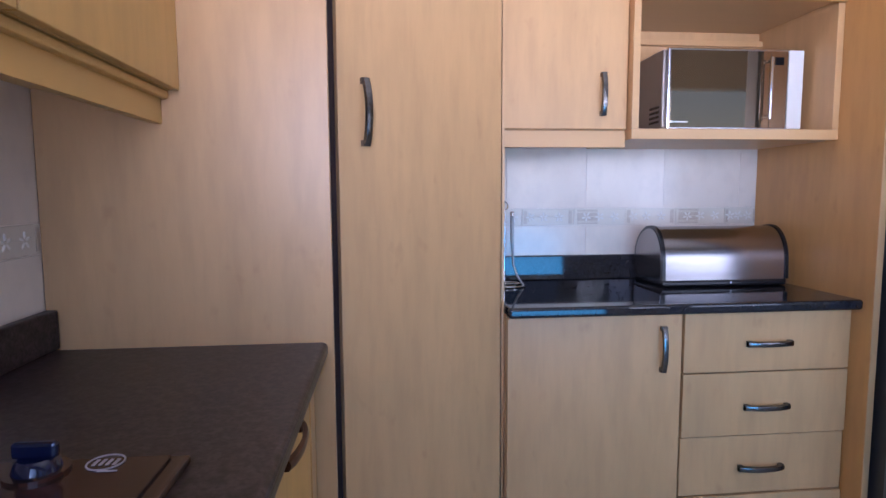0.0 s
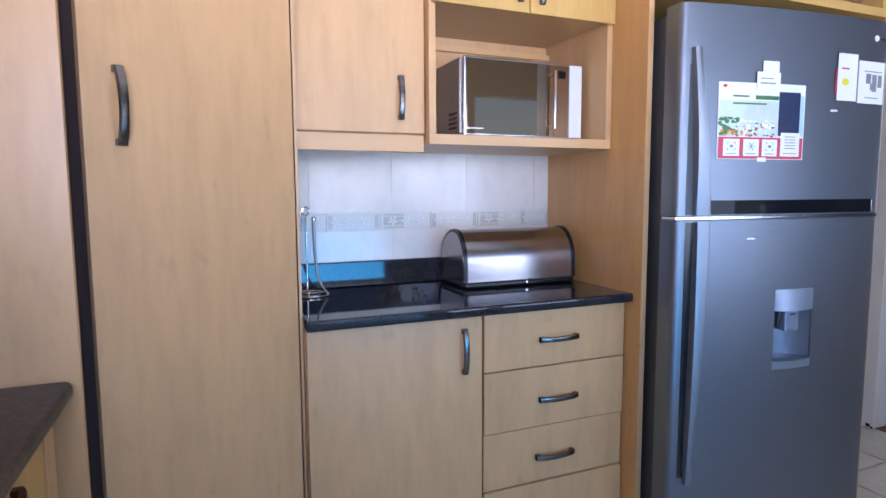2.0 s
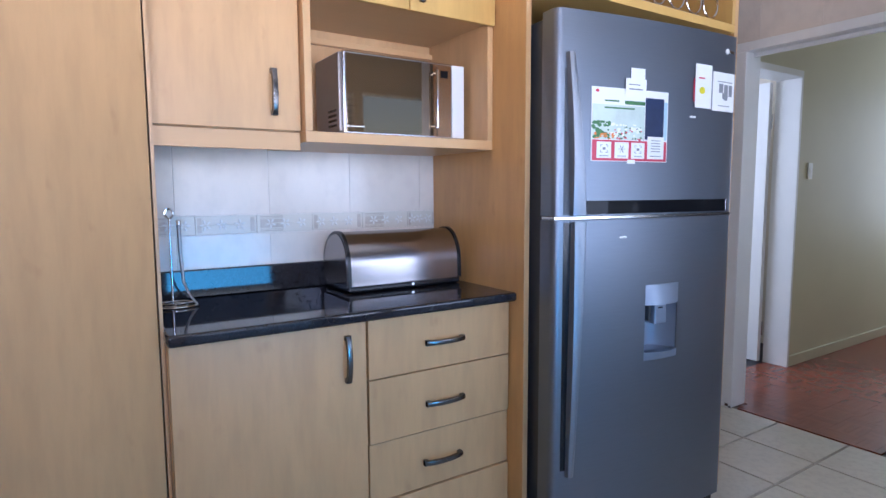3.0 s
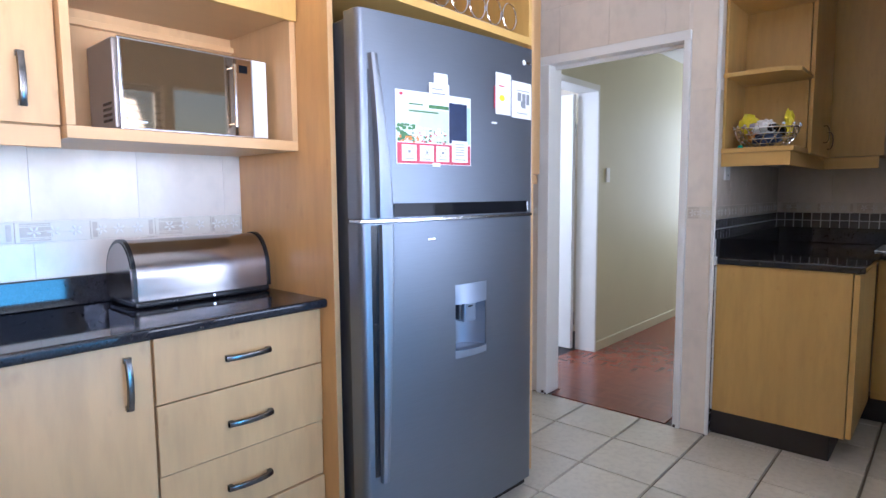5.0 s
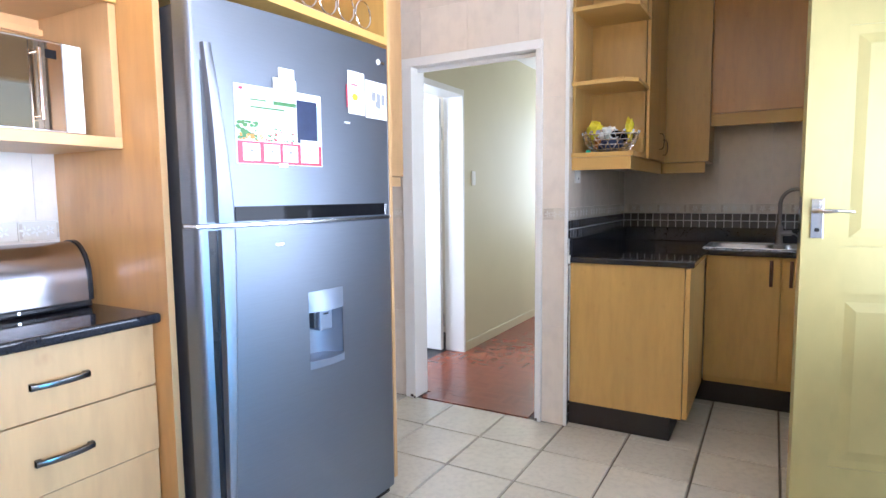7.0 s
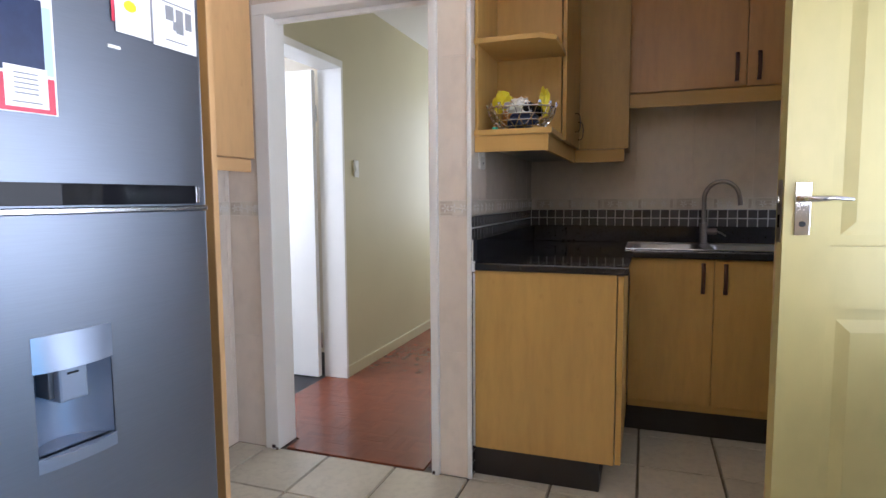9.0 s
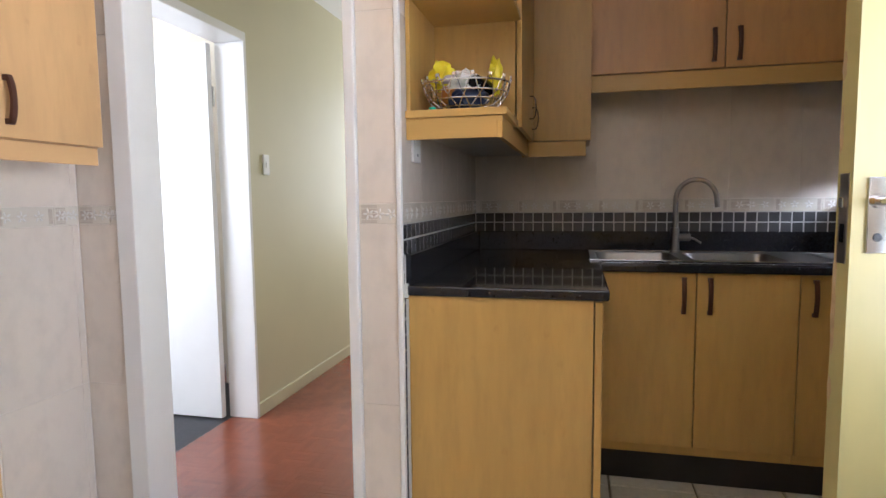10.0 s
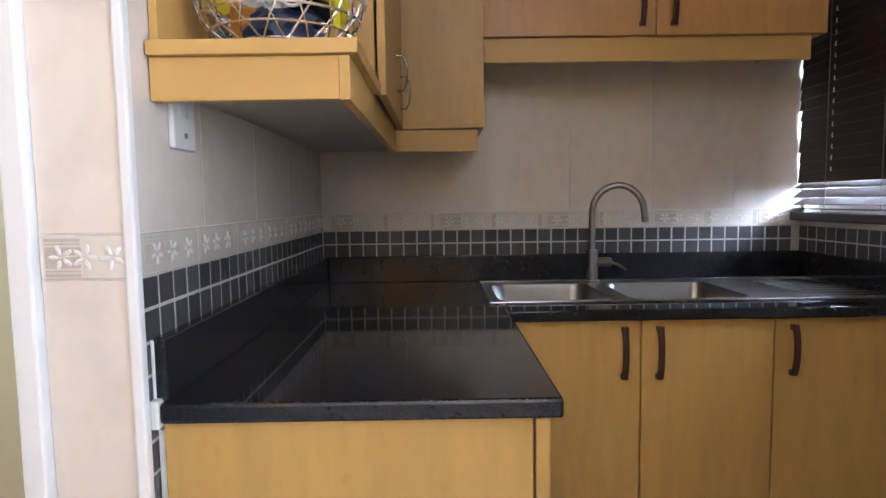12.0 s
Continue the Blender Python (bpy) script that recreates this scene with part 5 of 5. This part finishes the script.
def border_mesh(w, kind):
    k = (round(w, 3), kind)
    if k in BORDER_CACHE:
        return BORDER_CACHE[k]
    h = 0.062
    bm = box((0, -0.010, 0), (w, 0, h), 0.0015)
    if kind % 2 == 0:
        for z0, z1 in ((0.004, 0.0085), (0.0105, 0.013), (0.049, 0.0515), (0.0535, 0.058)):
            box((w * 0.06, -0.0112, z0), (w * 0.46, -0.0095, z1), bm=bm, idx=1)
        box((w * 0.06, -0.0108, 0.016), (w * 0.46, -0.0095, 0.046), bm=bm, idx=1)
        cx = w * 0.5
    else:
        for x in (0.03, 0.90):
            box((w * x, -0.0112, 0.006), (w * (x + 0.07), -0.0095, 0.056), bm=bm, idx=1)
        cx = w * 0.42
    for c0 in (cx, cx + w * 0.30, cx - w * 0.26):
        for q in range(5):
            a = q * 1.256 + c0 * 20
            pet = bmesh.new()
            bmesh.ops.create_icosphere(pet, subdivisions=1, radius=1)
            pet.transform(Matrix.Translation((c0 + 0.011 * math.cos(a), -0.0105, 0.031 + 0.011 * math.sin(a))) @ pose(0, 0, 0, 0, -math.degrees(a), 0) @ Matrix.Diagonal((0.009, 0.003, 0.0042, 1)))
            for f in pet.faces:
                f.material_index = 2
            join(bm, pet)
    tube([(cx - w * 0.35, -0.0105, 0.03), (cx, -0.0105, 0.034), (cx + w * 0.35, -0.0105, 0.029)], 0.0016, 5, bm=bm)
    me = bpy.data.meshes.new("border_tile")
    bm.to_mesh(me)
    bm.free()
    for m in (BORDER, BORDER_D, BORDER_L):
        me.materials.append(m)
    BORDER_CACHE[k] = me
    return me


TW, TG = 0.305, 0.0018
ROWS_Z = ((0.0, 0.536), (0.538, 1.102), (1.168, 1.738), (1.740, 2.302), (2.304, 2.55))


def tile_wall(parent, origin, along, length, start=0.0, rows=ROWS_Z, border=True, z_min=0.0, z_max=9.0, skip=None):
    """Wall tiles with a border row, from origin along a level direction; the wall's face looks to the right of it."""
    a = Vector(along).normalized()
    n = Vector((a.y, -a.x, 0))
    m0 = Matrix(((a.x, -n.x, 0, 0), (a.y, -n.y, 0, 0), (0, 0, 1, 0), (0, 0, 0, 1)))
    cuts = [0.0]
    c = start
    while c < length - 0.004:
        if c > 0.004:
            cuts.append(c)
        c += TW
    cuts.append(length)
    for i in range(len(cuts) - 1):
        u0, u1 = cuts[i] + TG / 2, cuts[i + 1] - TG / 2
        if u1 - u0 < 0.008:
            continue
        for z0, z1 in rows:
            z0, z1 = max(z0, z_min), min(z1, z_max)
            if z1 - z0 < 0.01 or (skip and skip(u0, u1, z0, z1)):
                continue
            p = Vector(origin) + a * u0
            piece("wall_tile", tile_mesh(u1 - u0, z1 - z0, 0.008, 0.0012, TILE_W, "wall_tile"), Matrix.Translation((p.x, p.y, z0)) @ m0, parent)
    if border:
        c, k = -0.07 + start * 0.3, 0
        while c < length:
            u0, u1 = max(c, 0) + 0.001, min(c + 0.20, length) - 0.001
            if u1 - u0 > 0.012:
                p = Vector(origin) + a * u0
                piece("border_tile", border_mesh(u1 - u0, k), Matrix.Translation((p.x, p.y, 1.104)) @ m0, parent)
            c += 0.20
            k += 1


# origin lies on the wall body's face; tiles stand 8 mm proud of it
tile_wall(wall_north, (0.79, NY + 0.008, 0), (1, 0, 0), 1.09, 0.10, rows=((0.90, 1.102), (1.168, 1.43)))
tile_wall(wall_north, (2.83, NY + 0.008, 0), (1, 0, 0), 0.905, 0.27, rows=ROWS_Z[:3])
tile_wall(wall_west, (WX - 0.008, 0.2, 0), (0, 1, 0), 1.16, 0.1, rows=((0.90, 1.102), (1.168, 1.46)))
tile_wall(wall_east, (EX + 0.008, NY, 0), (0, -1, 0), NY - 2.03, 0.0)
tile_wall(wall_east, (EX + 0.008, 1.155, 0), (0, -1, 0), 1.155 - NSY, 0.0)
tile_wall(wall_east, (EX + 0.008, 2.03, 0), (0, -1, 0), 0.86, 0.13, rows=((2.040, 2.302), (2.304, 2.55)), border=False)
tile_wall(wall_nook, (EX + 0.012, NSY + 0.008, 0), (1, 0, 0), BX - EX - 0.012, 0.24, rows=((1.168, 1.738),))
tile_wall(wall_back, (BX + 0.008, NSY, 0), (0, -1, 0), NSY - SY, 0.305, rows=((1.168, 1.738), (1.740, 2.302)))

# slate mosaic: two rows above the upstand, and the strip beside the counter end
MP = 0.0500
grout_bm = box((EX + 0.012, NSY + 0.001, 0.0), (3.812, NSY + 0.0079, 1.104))
box((3.812, NSY + 0.001, 0.9), (BX, NSY + 0.0079, 1.104), bm=grout_bm)
solid("mosaic_grout_side", grout_bm, MOSAIC_G, "pale grout between slate mosaic tiles", "grout")
solid("mosaic_grout_back", box((BX + 0.001, SY, 0.9), (BX + 0.0079, NSY, 1.104)), MOSAIC_G, "pale grout between slate mosaic tiles", "grout")
solid("mosaic_grout_window", box((4.0, SY + 0.0005, 0.9), (BX, SY + 0.005, 1.104)), MOSAIC_G, "pale grout between slate mosaic tiles", "grout")
mme = tile_mesh(MP - 0.0056, MP - 0.0056, 0.0011, 0.0006, MOSAIC, "mosaic_tile")
rm = random.Random(9)


def mosaic(parent, origin, along, count, z0, rows):
    a = Vector(along)
    n = Vector((a.y, -a.x, 0))
    m0 = Matrix(((a.x, -n.x, 0, 0), (a.y, -n.y, 0, 0), (0, 0, 1, 0), (0, 0, 0, 1)))
    for i in range(count):
        for r in range(rows):
            p = Vector(origin) + a * (i * MP + 0.002 + rm.uniform(-0.0006, 0.0006))
            piece("mosaic_tile", mme, Matrix.Translation((p.x, p.y, z0 + r * MP + 0.002)) @ m0 @ pose(0, 0, 0, 0, rm.uniform(-0.8, 0.8), 0), parent)


mosaic(wall_nook, (3.758, NSY + 0.001, 0), (1, 0, 0), 26, 1.104 - 2 * MP, 2)
mosaic(wall_nook, (3.758, NSY + 0.001, 0), (1, 0, 0), 1, 1.104 - 22 * MP, 20)
mosaic(wall_back, (BX + 0.001, NSY, 0), (0, -1, 0), 35, 1.104 - 2 * MP, 2)
mosaic(wall_south, (BX, SY + 0.005, 0), (-1, 0, 0), 21, 1.104 - 2 * MP, 2)

# passage parquet: squares of five fingers, turned by turns
pv, pf = [], []
SQ = 0.14
FACES = ((4, 5, 6, 7), (0, 1, 5, 4), (1, 2, 6, 5), (2, 3, 7, 6), (3, 0, 4, 7))
BLOCKS = {}


def finger(w, d):
    """One parquet finger, w by d, its corner at the origin and its top at z = 0."""
    g = 0.0003
    return [(0, 0, -0.009), (w, 0, -0.009), (w, d, -0.009), (0, d, -0.009), (g, g, 0), (w - g, g, 0), (w - g, d - g, 0), (g, d - g, 0)]


for i in range(27):
    for j in range(9):
        for k in range(5):
            w = SQ / 5
            if (i + j) % 2:
                a0, a1, b0, b1 = 0, SQ, k * w, (k + 1) * w
            else:
                a0, a1, b0, b1 = k * w, (k + 1) * w, 0, SQ
            x0, x1, y0, y1 = 3.758 + i * SQ + a0, 3.758 + i * SQ + a1, 1.10 + j * SQ + b0, 1.10 + j * SQ + b1
            y1 = min(y1, 2.333)
            if y1 - y0 < 0.004 or (x0 < 3.86 and (y0 < 1.2 or y1 > 1.96)):
                continue
            zt = 0.0001 * ((i * 7 + j * 3 + k * 5) % 3)
            if x0 < 4.70:
                key = (round(x1 - x0, 3), round(y1 - y0, 3))
                if key not in BLOCKS:
                    BLOCKS[key] = bpy.data.meshes.new("parquet_block")
                    BLOCKS[key].from_pydata(finger(x1 - x0, y1 - y0), [], FACES)
                    BLOCKS[key].materials.append(PARQUET_P)
                piece("parquet_block", BLOCKS[key], Matrix.Translation((x0, y0, zt)), hall_floor)
                continue
            n0 = len(pv)
            pv += [(x0 + x, y0 + y, z + (zt if z == 0 else 0)) for x, y, z in finger(x1 - x0, y1 - y0)]
            pf += [[n0 + q for q in f] for f in FACES]
pme = bpy.data.meshes.new("parquet_blocks")
pme.from_pydata(pv, [], pf)
pme.materials.append(PARQUET)
tagged(new("parquet_blocks", pme), "polished red-brown parquet fingers laid in squares", "parquet", "", "stuff")
